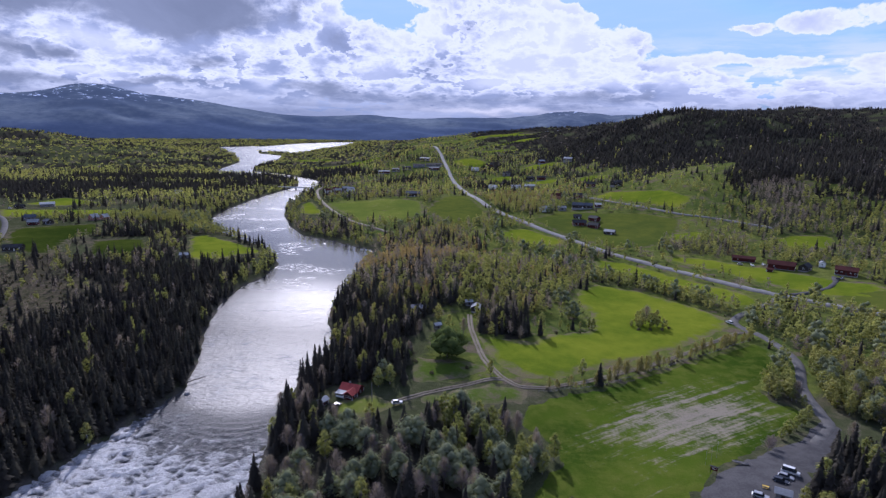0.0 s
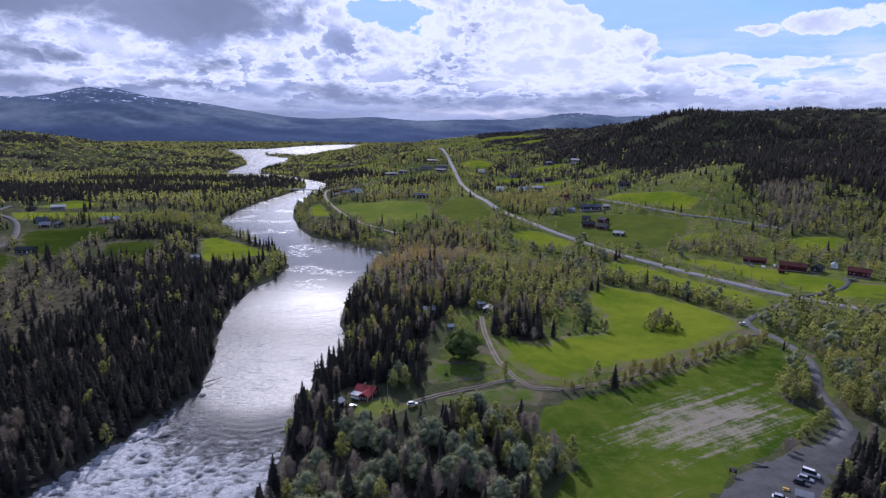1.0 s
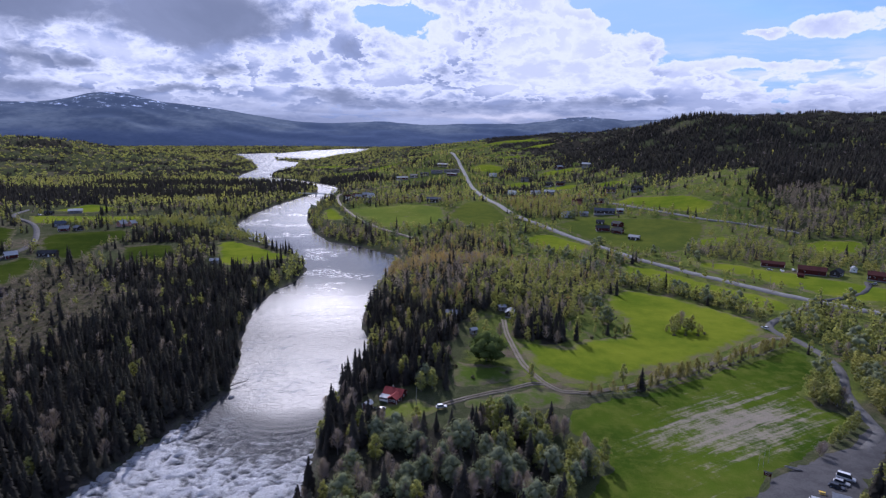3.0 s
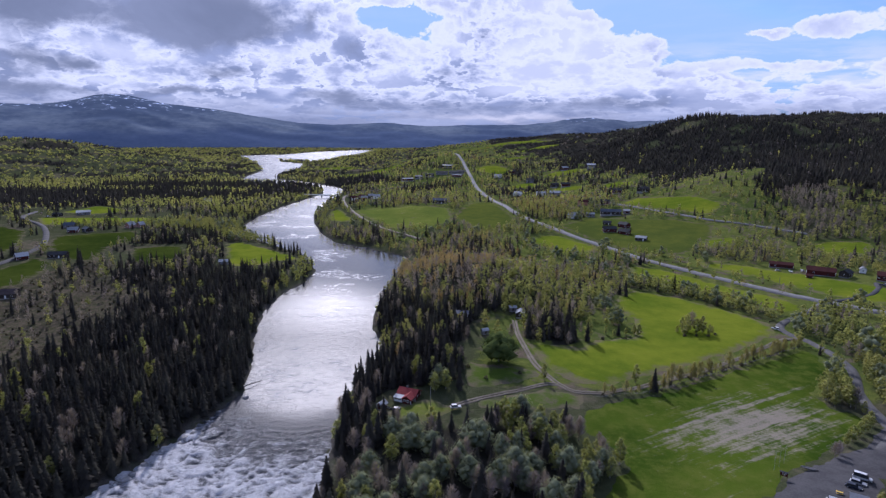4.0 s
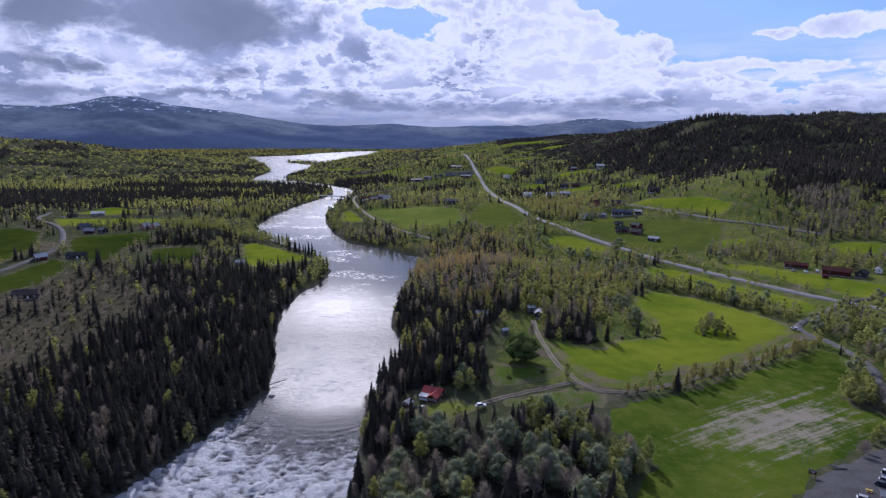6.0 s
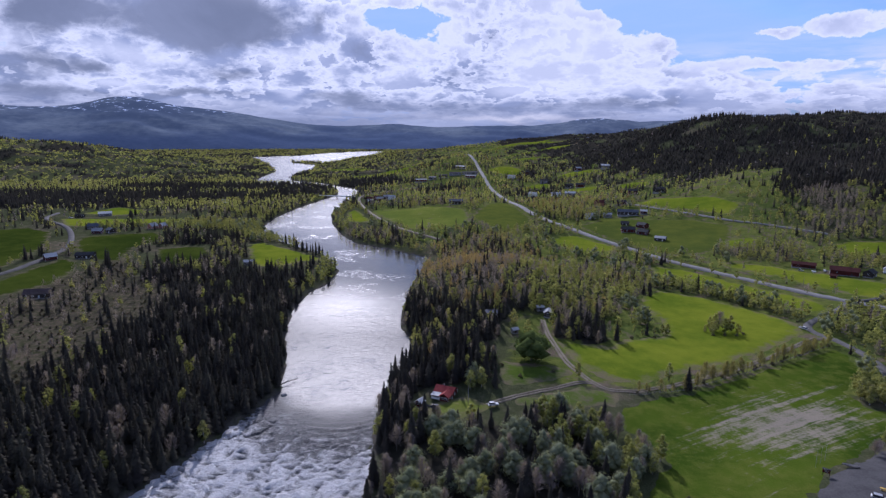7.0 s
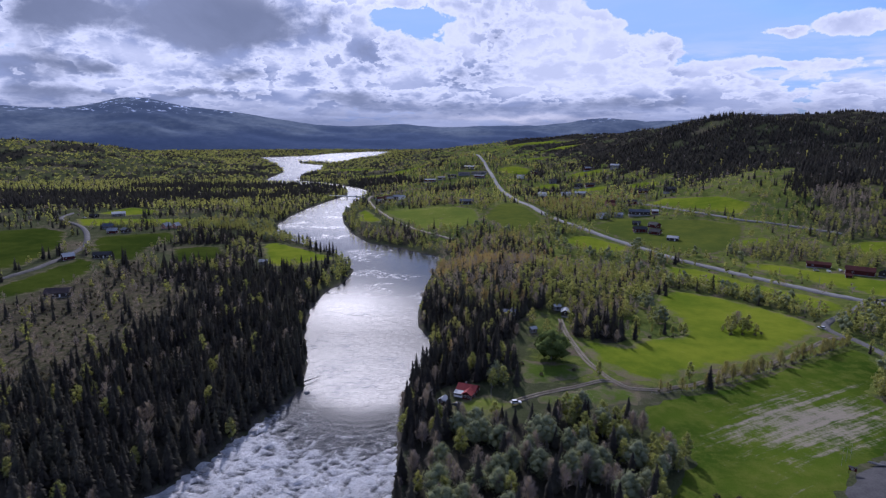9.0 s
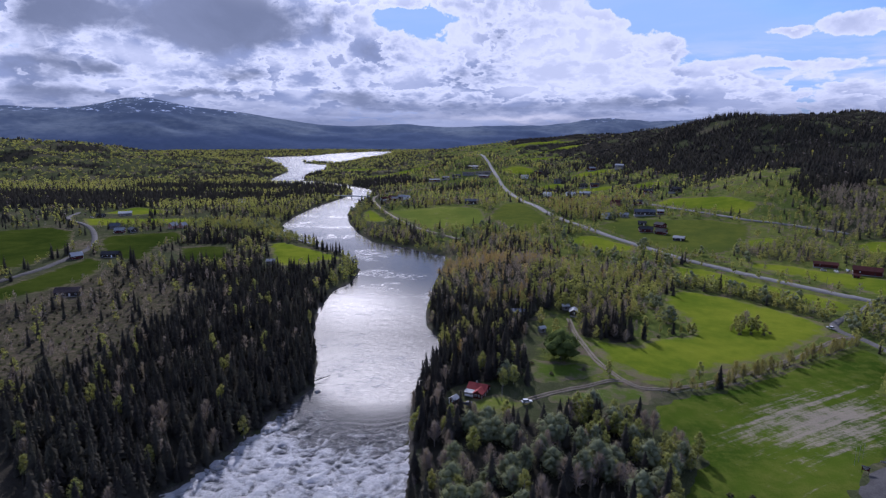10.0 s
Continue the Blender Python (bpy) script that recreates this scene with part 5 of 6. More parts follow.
def plant_single_trees():
    for kind, (x, y, z, tall, turn, _) in SINGLE_SPOTS:
        stand_tree(kind, float(x), float(y), float(tall), float(turn), 1.0, float(z))
    r = random.Random(5)
    # the hedgerow between the two fields, thick towards the lane
    row = smooth_line([(38, 232), (51, 236), (69, 243), (97, 262), (134, 286), (172, 310)], 2.6)
    for k, (x, y) in enumerate(row):
        if k > 14 and r.random() < 0.8 or r.random() < 0.55:
            stand_tree("hedge", x + r.uniform(-2, 2), y + r.uniform(-1.8, 1.8), r.uniform(4.0, 10.5) * (0.8 if k < 14 else 1), r.uniform(0, 6), r.uniform(0.8, 1.5))
        if r.random() < 0.6:
            stand_tree("bush", x + r.uniform(-2, 2), y + r.uniform(-1.8, 1.8), r.uniform(1.0, 2.4), r.uniform(0, 6), r.uniform(0.9, 1.4))
    for x, y, tall in ((69, 242, 11.5), (52, 303, 12), (73, 318, 8), (99, 414, 9), (102, 408, 11), (228, 372, 9), (233, 333, 8), (-34, 200, 10), (-26, 207, 7), (-21, 203, 8.5), (-4, 208, 10), (-7, 210, 8), (8, 207, 10), (12, 208, 7), (-36, 240, 14), (-29, 243, 15), (-22, 246, 13), (-18, 236, 12)):
        stand_tree("spruce", x, y, tall, x)
    for x, y, tall in ((53, 306, 14), (66, 319, 6), (70, 316, 5), (85, 319, 8), (83, 322, 7), (78, 320, 5), (-19, 262, 6), (5, 292, 5)):
        stand_tree("birch", x, y, tall, x)
    for x, y, tall in ((113, 325, 7), (116, 329, 12.5), (121, 327, 11), (125, 329, 11.5), (120, 333, 13), (128, 326, 7), (115, 334, 9), (110, 328, 5), (131, 329, 5)):
        stand_tree("birch" if x % 3 else "bare", x, y, tall, x, 1.15)
    for x, y, tall, wide in ((26, 171, 9.5, 0.85), (31, 178, 10, 0.8), (17, 190, 9, 0.85), (1, 173, 13.5, 0.95), (-5, 168, 12, 0.85), (4, 167, 10, 0.9), (-36, 163, 9.5, 1.0), (-29, 161, 10, 0.9), (-18, 179, 11.5, 0.75), (-3, 185, 11, 0.7), (3, 188, 10, 0.75), (-24, 172, 11, 0.8), (-40, 154, 9, 1.1), (-26, 150, 9, 1.1)):
        stand_tree("willow", x, y, tall, x + y, wide)
    for x, y, tall, wide in ((115, 188, 6.5, 1.4), (118, 191, 5.5, 1.3)):
        stand_tree("bare", x, y, tall, x, wide)
    for x, y, tall, wide in ((108, 155, 6, 1.1), (126, 199, 5.5, 1.2), (131, 203, 7, 1.2), (136, 207, 6.5, 1.3), (141, 211, 7.5, 1.2), (147, 217, 7, 1.2)):
        stand_tree("birch", x, y, tall, x, wide)
    # the old broad tree beside the track
    for kind in ("old",):
        stand_tree(kind, 1, 266, 16.5, 0.4, 1.25)
        stand_tree(kind, -18, 262, 6, 1.4, 0.8)
    for x, y in ((112, 321), (119, 322), (126, 322), (131, 325), (40, 160), (46, 158), (-14, 258), (-20, 246), (-6, 246), (10, 252), (24, 300), (40, 296), (62, 309), (76, 313)):
        stand_tree("bush", x, y, 2.2, x, 1.1)


plant_single_trees()


# ---- buildings ----
def block(name, size, mat, parent, at=(0, 0, 0), turn=(0, 0, 0), bevel=0.02, label=""):
    """A slightly bevelled box, its base at the given place."""
    bm = bmesh.new()
    bmesh.ops.create_cube(bm, size=1.0)
    bmesh.ops.scale(bm, vec=size, verts=bm.verts)
    bmesh.ops.translate(bm, vec=(0, 0, size[2] / 2), verts=bm.verts)
    if bevel:
        bmesh.ops.bevel(bm, geom=bm.edges[:], offset=min(bevel, min(size) * 0.3), segments=1, affect="EDGES")
    return part(name, bm, mat, parent, label, Matrix.LocRotScale(at, Euler(turn), None))


def part(name, bm, mat, parent, label="", m=None):
    mesh = bpy.data.meshes.new(name)
    bm.to_mesh(mesh)
    bm.free()
    mesh.materials.append(mat)
    ob = new(name, mesh)
    ob.parent = parent
    if m is not None:
        ob.matrix_basis = m
    return tagged(ob, label)


def gabled(length, width, tall, rise):
    """Walls of a house with a gable at each end, along x."""
    bm = bmesh.new()
    l, w = length / 2, width / 2
    ring = [(-l, -w, 0), (l, -w, 0), (l, w, 0), (-l, w, 0)]
    low = [bm.verts.new(p) for p in ring]
    top = [bm.verts.new((x, y, tall)) for x, y, _ in ring]
    a, b = bm.verts.new((-l, 0, tall + rise)), bm.verts.new((l, 0, tall + rise))
    for f in ((low[0], low[1], top[1], top[0]), (low[2], low[3], top[3], top[2]), (low[1], low[2], top[2], b, top[1]), (low[3], low[0], top[0], a, top[3]), tuple(reversed(low)), (top[0], top[1], b, a), (top[2], top[3], a, b)):
        bm.faces.new(f)
    return bm


def roof_slabs(length, width, tall, rise, over=0.5, thick=0.22):
    """Two pitched slabs that overhang the walls, closed at the ridge."""
    bm = bmesh.new()
    l, w = length / 2 + over, width / 2
    drop = rise / w * over
    line = [(-w - over, tall - drop), (0, tall + rise), (w + over, tall - drop)]
    for x in (-l, l):
        for up in (0.02, thick):
            for y, z in line:
                bm.verts.new((x, y, z + up))
    bm.verts.ensure_lookup_table()
    v = bm.verts
    for a, b in ((0, 1), (1, 2)):
        bm.faces.new((v[a], v[b], v[b + 6], v[a + 6]))
        bm.faces.new((v[a + 3], v[a + 9], v[b + 9], v[b + 3]))
        bm.faces.new((v[a], v[a + 3], v[b + 3], v[b]))
        bm.faces.new((v[a + 6], v[b + 6], v[b + 9], v[a + 9]))
    for a in (0, 2):
        bm.faces.new((v[a], v[a + 6], v[a + 9], v[a + 3]))
    bmesh.ops.recalc_face_normals(bm, faces=bm.faces)
    return bm


def window_part(parent, x, y, z, w, h, face, frame_mat=None):
    """A framed pane on a wall; face: the turn about z of its outward side from -y."""
    holder = block("window", (w, 0.10, h), frame_mat or WHITE_PAINT, parent, (x, y, z), (0, 0, face), 0.015)
    pane = block("pane", (w - 0.24, 0.06, h - 0.24), GLASS_DARK, holder, (0, -0.035, 0.12), bevel=0.0)
    return pane


def house(name, x, y, length, width, tall, rise, turn, wall, roof, label, category="house", windows=3, chimney=True, trim=None, group="", far=False):
    """A gabled building: plinth, walls, roof, windows, door, corner boards, chimney. turn: degrees of its ridge from +x."""
    root = new(name)
    c, s = abs(math.cos(radians(turn))), abs(math.sin(radians(turn)))
    corners = [(x + u * length / 2 * math.cos(radians(turn)) - v * width / 2 * math.sin(radians(turn)), y + u * length / 2 * math.sin(radians(turn)) + v * width / 2 * math.cos(radians(turn))) for u in (-1, 1) for v in (-1, 1)]
    zs = [z_at(*q) for q in corners]
    root.matrix_basis = pose(x, y, max(zs) + 0.15, 0, 0, turn)
    sink = max(zs) - min(zs) + 0.6
    block("plinth", (length + 0.1, width + 0.1, sink), STONE, root, (0, 0, -sink + 0.05), bevel=0.0)
    body = part("wall", gabled(length, width, tall, rise), wall, root)
    part("roof", roof_slabs(length, width, tall, rise), roof, root)
    frame = trim or WHITE_PAINT
    for k in range(windows):
        wx = -length / 2 + length * (k + 0.5) / windows
        for side in (-1, 1):
            if side == -1 and k == windows // 2:
                door = block("door", (1.0, 0.12, 2.05), DARK_BOARDS if wall is not DARK_BOARDS else WHITE_PAINT, root, (wx, -width / 2 - 0.03, 0.0))
            else:
                window_part(root, wx, side * (width / 2 + 0.03), tall * 0.38, 1.1, 1.2, 0 if side == -1 else math.pi, frame)
    for side in (-1, 1):
        window_part(root, side * (length / 2 + 0.03), 0, tall * 0.45, 1.1, 1.2, side * math.pi / 2, frame)
        if tall > 4:
            window_part(root, side * (length / 2 + 0.03), 0, tall * 0.95, 1.0, 1.0, side * math.pi / 2, frame)
    if wall in (FALU_RED, YELLOW_BOARDS, PINK_BOARDS):
        for u in (-1, 1):
            for v in (-1, 1):
                block("corner_board", (0.16, 0.16, tall), WHITE_PAINT, root, (u * (length / 2), v * (width / 2), 0), bevel=0.0)
    if chimney:
        stack = block("chimney", (0.7, 0.7, 1.7), STONE, root, (length * 0.14, 0.4, tall + rise - 0.8))
        block("chimney_cap", (0.9, 0.9, 0.10), BLACK_ROOF, stack, (0, 0, 1.7), bevel=0.0)
    return tagged(root, label, category, group)


def build_cabin():
    """The red cabin by the river: a main house, a cross wing and a terrace under a pale sheet roof."""
    root = new("cabin")
    root.matrix_basis = pose(-41, 229, z_at(-41, 226) + 0.2, 0, 0, -20) @ Matrix.Scale(0.88, 4)
    block("plinth", (9.6, 7.0, 1.2), STONE, root, (0.6, 2.2, -1.15), bevel=0.0)
    part("wall", gabled(9.5, 6.6, 2.7, 1.9), FALU_RED, root, "red-painted board wall", pose(0.6, 2.2, 0))
    part("roof", roof_slabs(9.5, 6.6, 2.7, 1.9, 0.5), CABIN_TILES, root, "faded red tile roof", pose(0.6, 2.2, 0))
    part("wing", gabled(5.4, 4.6, 2.5, 1.5), FALU_RED, root, "red gabled wing", pose(2.6, -2.6, 0, 0, 0, 90))
    part("wing_roof", roof_slabs(5.4, 4.6, 2.5, 1.5, 0.45), CABIN_TILES, root, "red tile wing roof", pose(2.6, -2.6, 0, 0, 0, 90))
    block("terrace", (4.6, 4.4, 0.25), GREY_BOARDS, root, (-2.2, -2.6, -0.05), label="grey wooden terrace")
    block("terrace_roof", (5.0, 4.8, 0.12), PALE_ROOF, root, (-2.2, -2.5, 2.35), (radians(8), 0, 0), label="pale sheet terrace roof")
    for px, py in ((-4.2, -4.5), (-0.2, -4.5), (-4.2, -0.6)):
        block("post", (0.14, 0.14, 2.3), WHITE_PAINT, root, (px, py, 0.1), bevel=0.01)
    block("terrace_rail", (4.4, 0.08, 0.9), WHITE_PAINT, root, (-2.2, -4.6, 0.1), bevel=0.01)
    for wx in (1.7, 3.5):
        window_part(root, wx, -5.36, 0.9, 1.2, 1.2, 0)
    window_part(root, 5.0, -2.6, 0.9, 1.2, 1.2, math.pi / 2)
    window_part(root, 5.42, 2.2, 0.9, 1.2, 1.2, math.pi / 2)
    window_part(root, -4.2, 2.2, 0.9, 1.2, 1.2, -math.pi / 2)
    for cx, cy in ((0.28, -5.3), (4.92, -5.3), (5.35, -1.1), (5.35, 5.5), (-4.15, -1.1), (-4.15, 5.5)):
        block("corner_board", (0.16, 0.16, 2.5), WHITE_PAINT, root, (cx, cy, 0), bevel=0.0)
    block("door", (1.0, 0.1, 2.0), WHITE_PAINT, root, (-1.0, -1.15, 0.05))
    stack = block("chimney", (0.7, 0.7, 1.5), STONE, root, (-0.6, 2.6, 4.0))
    block("chimney_cap", (0.9, 0.9, 0.1), BLACK_ROOF, stack, (0, 0, 1.5), bevel=0.0)
    tagged(root, "red wooden cabin with white trim and a red tile roof", "cabin")


build_cabin()
house("outhouse", -50.5, 222.5, 3.2, 2.6, 2.1, 0.9, 60, FALU_RED, PALE_ROOF, "small red outhouse with a pale sheet roof beside the cabin", "shed", 1, False)
house("lodge", -16, 327, 8.5, 6.0, 2.5, 1.1, -4, DARK_BOARDS, BLUE_SHEET, "dark wooden lodge with a blue-grey sheet roof among trees", "cabin", 3, True)
house("shack", -4.5, 303, 3.4, 2.6, 2.0, 0.8, 30, GREY_BOARDS, PALE_ROOF, "small grey shack with a pale roof under the trees", "shed", 1, False)
house("garden_cottage", 18, 333, 7.0, 4.6, 2.4, 1.2, 80, DARK_BOARDS, GREY_SHEET, "small dark cottage with a grey roof by the track", "cottage", 2, False)
house("garden_shed", 14, 341, 4.0, 3.0, 2.1, 0.8, 10, GREY_BOARDS, PALE_ROOF, "small grey garden shed with a pale roof", "shed", 1, False)
house("barn", 280, 475, 20, 8.5, 3.6, 2.6, -30, FALU_RED, RED_TILES, "large dark red wooden barn with a red roof", "barn", 2, False)
house("cart_shed", 262, 502, 18, 6, 2.8, 1.7, -26, FALU_RED, RED_TILES, "long low red wooden cart shed", "shed", 2, False)
house("hen_house", 266, 466, 4.5, 3.5, 2.2, 1.0, -30, FALU_RED, RED_TILES, "small dark red shed in the meadow", "shed", 1, False)
house("storehouse", 296, 468, 10, 7, 3.2, 2.4, 40, DARK_BOARDS, BLACK_ROOF, "dark weathered wooden storehouse among trees", "shed", 2, False)
house("white_house", 316, 478, 5.5, 4.5, 3.0, 1.8, 60, WHITE_PAINT, GREY_SHEET, "small white house with a grey roof behind the barn", "house", 2)
house("farmhouse", 319, 452, 15, 8, 4.0, 2.4, -38, FALU_RED, RED_TILES, "red wooden farmhouse with white windows and tile roof", "house", 5)
house("farm_barn", 179, 766, 26, 9, 3.8, 2.8, -8, DARK_BOARDS, BLUE_SHEET, "long dark farm barn with a blue-grey sheet roof", "barn", 5, False)
house("farm_annex", 200, 768, 8, 7, 3.0, 1.8, -8, FALU_RED, PALE_ROOF, "red farm annex with a pale roof beside the barn", "shed", 2, False)
house("farm_house", 176, 688, 12, 8, 3.8, 2.4, -55, FALU_RED, BLACK_ROOF, "red farmhouse with a dark sheet roof", "house", 3)
house("cowshed", 154, 668, 15, 8, 3.6, 2.6, -4, FALU_RED, BLACK_ROOF, "dark red cowshed with a black roof", "barn", 4, False)
house("stable", 168, 657, 12, 8, 3.2, 2.4, -35, FALU_RED, BLACK_ROOF, "red stable with a dark roof", "barn", 3, False)
house("log_store", 160, 706, 9, 6, 2.8, 2.0, -20, DARK_BOARDS, BLACK_ROOF, "dark log storehouse on the farmyard", "shed", 2, False)
house("tool_shed", 178, 626, 11, 8, 3.0, 1.8, -30, DARK_BOARDS, GREY_SHEET, "dark shed with a grey sheet roof in the meadow", "shed", 2, False)
house("villa", 127, 752, 11, 9, 4.5, 2.6, 20, WHITE_PAINT, GREY_SHEET, "white villa with a grey roof near the road", "house", 3)
house("bungalow", 152, 764, 10, 7, 3.0, 1.8, 0, GREY_BOARDS, GREY_SHEET, "low grey bungalow with a sheet roof", "house", 3)
house("pink_house", 158, 838, 14, 9, 5.0, 3.0, 15, PINK_BOARDS, RED_TILES, "faded pink house with a red roof among birches", "house", 3)
house("red_house", 188, 838, 13, 8, 4.0, 2.4, 0, FALU_RED, BLACK_ROOF, "red house with a black roof below the lane", "house", 3)
house("field_barn", -50, 849, 20, 10, 4.4, 2.8, 4, DARK_BOARDS, BLUE_SHEET, "dark field barn with a blue-grey roof at the meadow edge", "barn", 4, False)
house("brown_house", -92, 905, 13, 9, 4.4, 2.6, 10, DARK_BOARDS, RED_TILES, "brown wooden house among bare trees", "house", 3)
ROADSIDE = ((80, 1010, WHITE_PAINT, PALE_ROOF), (117, 992, WHITE_PAINT, PALE_ROOF), (140, 985, GREY_BOARDS, PALE_ROOF), (154, 1081, DARK_BOARDS, BLACK_ROOF), (172, 1070, FALU_RED, BLACK_ROOF), (247, 1206, GREY_BOARDS, PALE_ROOF), (200, 1250, FALU_RED, GREY_SHEET), (120, 1180, GREY_BOARDS, BLACK_ROOF), (262, 905, DARK_BOARDS, BLACK_ROOF), (228, 930, FALU_RED, BLACK_ROOF), (60, 1260, WHITE_PAINT, GREY_SHEET), (95, 1320, FALU_RED, BLACK_ROOF))
for k, (x, y, wall, roof) in enumerate(ROADSIDE):
    house("roadside_house", x, y, 13 + k % 3 * 2, 9, 4.4, 2.6, (k * 37) % 60 - 30, wall, roof, "wooden roadside house with a sheet roof on the slope", "house", 3, True, None, "houses along the valley road")
VILLAGE = ((-51, 1362, 24, GREY_SHEET), (-62, 1292, 26, BLACK_ROOF), (-28, 1262, 22, BLUE_SHEET), (-88, 1275, 18, BLACK_ROOF), (-36, 1296, 20, BLACK_ROOF), (-134, 1244, 24, GREY_SHEET), (-110, 1262, 16, BLUE_SHEET), (-20, 1300, 18, BLACK_ROOF))
for k, (x, y, long, roof) in enumerate(VILLAGE):
    house("village_building", x, y, long, 9, 3.6, 2.0, (k * 23) % 40 - 20, (DARK_BOARDS, GREY_BOARDS, FALU_RED)[k % 3], roof, "long low village building with a sheet roof", "building", 6, False, None, "village buildings above the river")
for k, (x, y, wall) in enumerate(((-190, 996, FALU_RED), (-176, 1010, DARK_BOARDS), (-165, 1000, WHITE_PAINT), (-200, 975, WHITE_PAINT), (-182, 975, FALU_RED))):
    house("railway_house", x, y, 11, 8, 4.2, 2.8, (k * 41) % 70 - 20, wall, (RED_TILES, GREY_SHEET, PALE_ROOF)[k % 3], "small wooden house beside the railway bed", "house", 3, True, None, "houses by the railway")
house("hay_barn", -523, 754, 16, 10, 3.4, 2.2, 28, GREY_BOARDS, PALE_ROOF, "large hay barn with a pale sheet roof", "barn", 4, False)
house("machine_shed", -545, 734, 10, 6, 2.6, 1.8, 8, DARK_BOARDS, BLACK_ROOF, "dark machine shed beside a yard", "shed", 3, False)
house("farm_cottage", -443, 613, 10, 7, 3.2, 2.4, 20, FALU_RED, GREY_SHEET, "red farm cottage with a grey roof", "house", 3)
house("farm_garage", -432, 620, 9, 7, 3.0, 2.0, -30, DARK_BOARDS, BLUE_SHEET, "dark garage with a blue-grey roof", "shed", 2, False)
house("grey_farmhouse", -466, 642, 12, 8, 3.4, 2.6, 10, GREY_BOARDS, BLUE_SHEET, "grey farmhouse with a blue-grey roof", "house", 3)
house("pink_farmhouse", -402, 653, 9, 7, 3.4, 3.4, 70, PINK_BOARDS, GREY_SHEET, "faded pink farmhouse with a steep grey roof", "house", 3)
house("pink_annex", -393, 659, 7, 6, 3.2, 3.0, 70, PINK_BOARDS, PALE_ROOF, "faded pink annex with a pale steep roof", "house", 2, False)
house("dark_barn", -377, 493, 15, 7, 3.0, 2.2, 12, DARK_BOARDS, BLACK_ROOF, "dark wooden barn by the farm lane", "barn", 4, False)
house("red_cottage", -402, 482, 9, 7, 3.2, 2.6, 50, FALU_RED, PALE_ROOF, "red cottage with a pale roof beside the lane", "house", 2)
house("brown_barn", -330, 371, 16, 8, 3.0, 2.6, 14, DARK_BOARDS, BROWN_TILES, "brown wooden barn at the edge of the clearing", "barn", 4, False)
house("boat_shed", -224, 484, 7, 5, 2.4, 1.4, 10, GREY_BOARDS, PALE_ROOF, "small grey boat shed with a pale roof in a field", "shed", 2, False)
house("forest_house", -431, 931, 10, 7, 3.2, 2.0, 0, WHITE_PAINT, GREY_SHEET, "white house in front of dark forest", "house", 2)
for x, y in ((495, 2670), (452, 2690)):
    house("hill_house", x, y, 16, 10, 5.0, 3.0, 10, WHITE_PAINT, PALE_ROOF, "white house high on the far hillside", "house", 3, True, None, "houses on the far hill")


# ---- vehicles ----
def car(name, x, y, turn, paint, label, length=4.5, tall=1.5, van=False):
    root = new(name)
    root.matrix_basis = pose(x, y, z_at(x, y) + 0.42, 0, 0, turn)
    w, l = 1.8, length
    bm = bmesh.new()
    deck = 0.98 if van else 0.82
    profile = [(-l / 2, 0.30), (l / 2, 0.30), (l / 2, 0.62), (l / 2 - 0.15, deck - 0.08), (l / 2 - 0.95, deck), (-l / 2 + 0.25, deck), (-l / 2, deck - 0.15)]
    rings = []
    for side, inset in ((-w / 2, 0), (w / 2, 0)):
        rings.append([bm.verts.new((px, side, pz)) for px, pz in profile])
    bm.faces.new(rings[0]), bm.faces.new(list(reversed(rings[1])))
    for k in range(len(profile)):
        j = (k + 1) % len(profile)
        bm.faces.new((rings[0][k], rings[1][k], rings[1][j], rings[0][j]))
    bmesh.ops.recalc_face_normals(bm, faces=bm.faces)
    bmesh.ops.bevel(bm, geom=bm.edges[:], offset=0.06, segments=2, affect="EDGES")
    part("body", bm, paint, root)
    front, back = (l / 2 - 1.0, -l / 2 + 0.1) if van else (l / 2 - 1.25, -l / 2 + 0.35)
    bm = bmesh.new()
    low = [bm.verts.new(p) for p in ((back, -w / 2 + 0.06, deck), (front, -w / 2 + 0.06, deck), (front, w / 2 - 0.06, deck), (back, w / 2 - 0.06, deck))]
    top = [bm.verts.new(p) for p in ((back + 0.25, -w / 2 + 0.2, tall), (front - 0.65, -w / 2 + 0.2, tall), (front - 0.65, w / 2 - 0.2, tall), (back + 0.25, w / 2 - 0.2, tall))]
    for k in range(4):
        bm.faces.new((low[k], low[(k + 1) % 4], top[(k + 1) % 4], top[k]))
    bm.faces.new(top)
    part("glasshouse", bm, GLASS_DARK, root, "dark tinted windows")
    block("roof_panel", (front - back - 0.85, w - 0.36, 0.06), paint, root, ((front + back) / 2 - 0.2, 0, tall - 0.02), bevel=0.02)
    for wx in (-l / 2 + 0.85, l / 2 - 0.85):
        for side in (-1, 1):
            bm = bmesh.new()
            bmesh.ops.create_cone(bm, cap_ends=True, segments=14, radius1=0.33, radius2=0.33, depth=0.22)
            wheel = part("wheel", bm, RUBBER, root, "black tyre", pose(wx, side * (w / 2 - 0.08), 0.33, 90))
            bm = bmesh.new()
            bmesh.ops.create_cone(bm, cap_ends=True, segments=10, radius1=0.2, radius2=0.18, depth=0.04)
            part("rim", bm, CAR_SILVER, wheel, "silver rim", pose(0, 0, -side * 0.12, 0))
    for side in (-1, 1):
        block("headlight", (0.06, 0.34, 0.14), WHITE_PAINT, root, (l / 2 - 0.01, side * 0.6, 0.55))
        block("tail_light", (0.06, 0.3, 0.16), FALU_RED, root, (-l / 2 + 0.01, side * 0.62, 0.58))
    return tagged(root, label, "car")


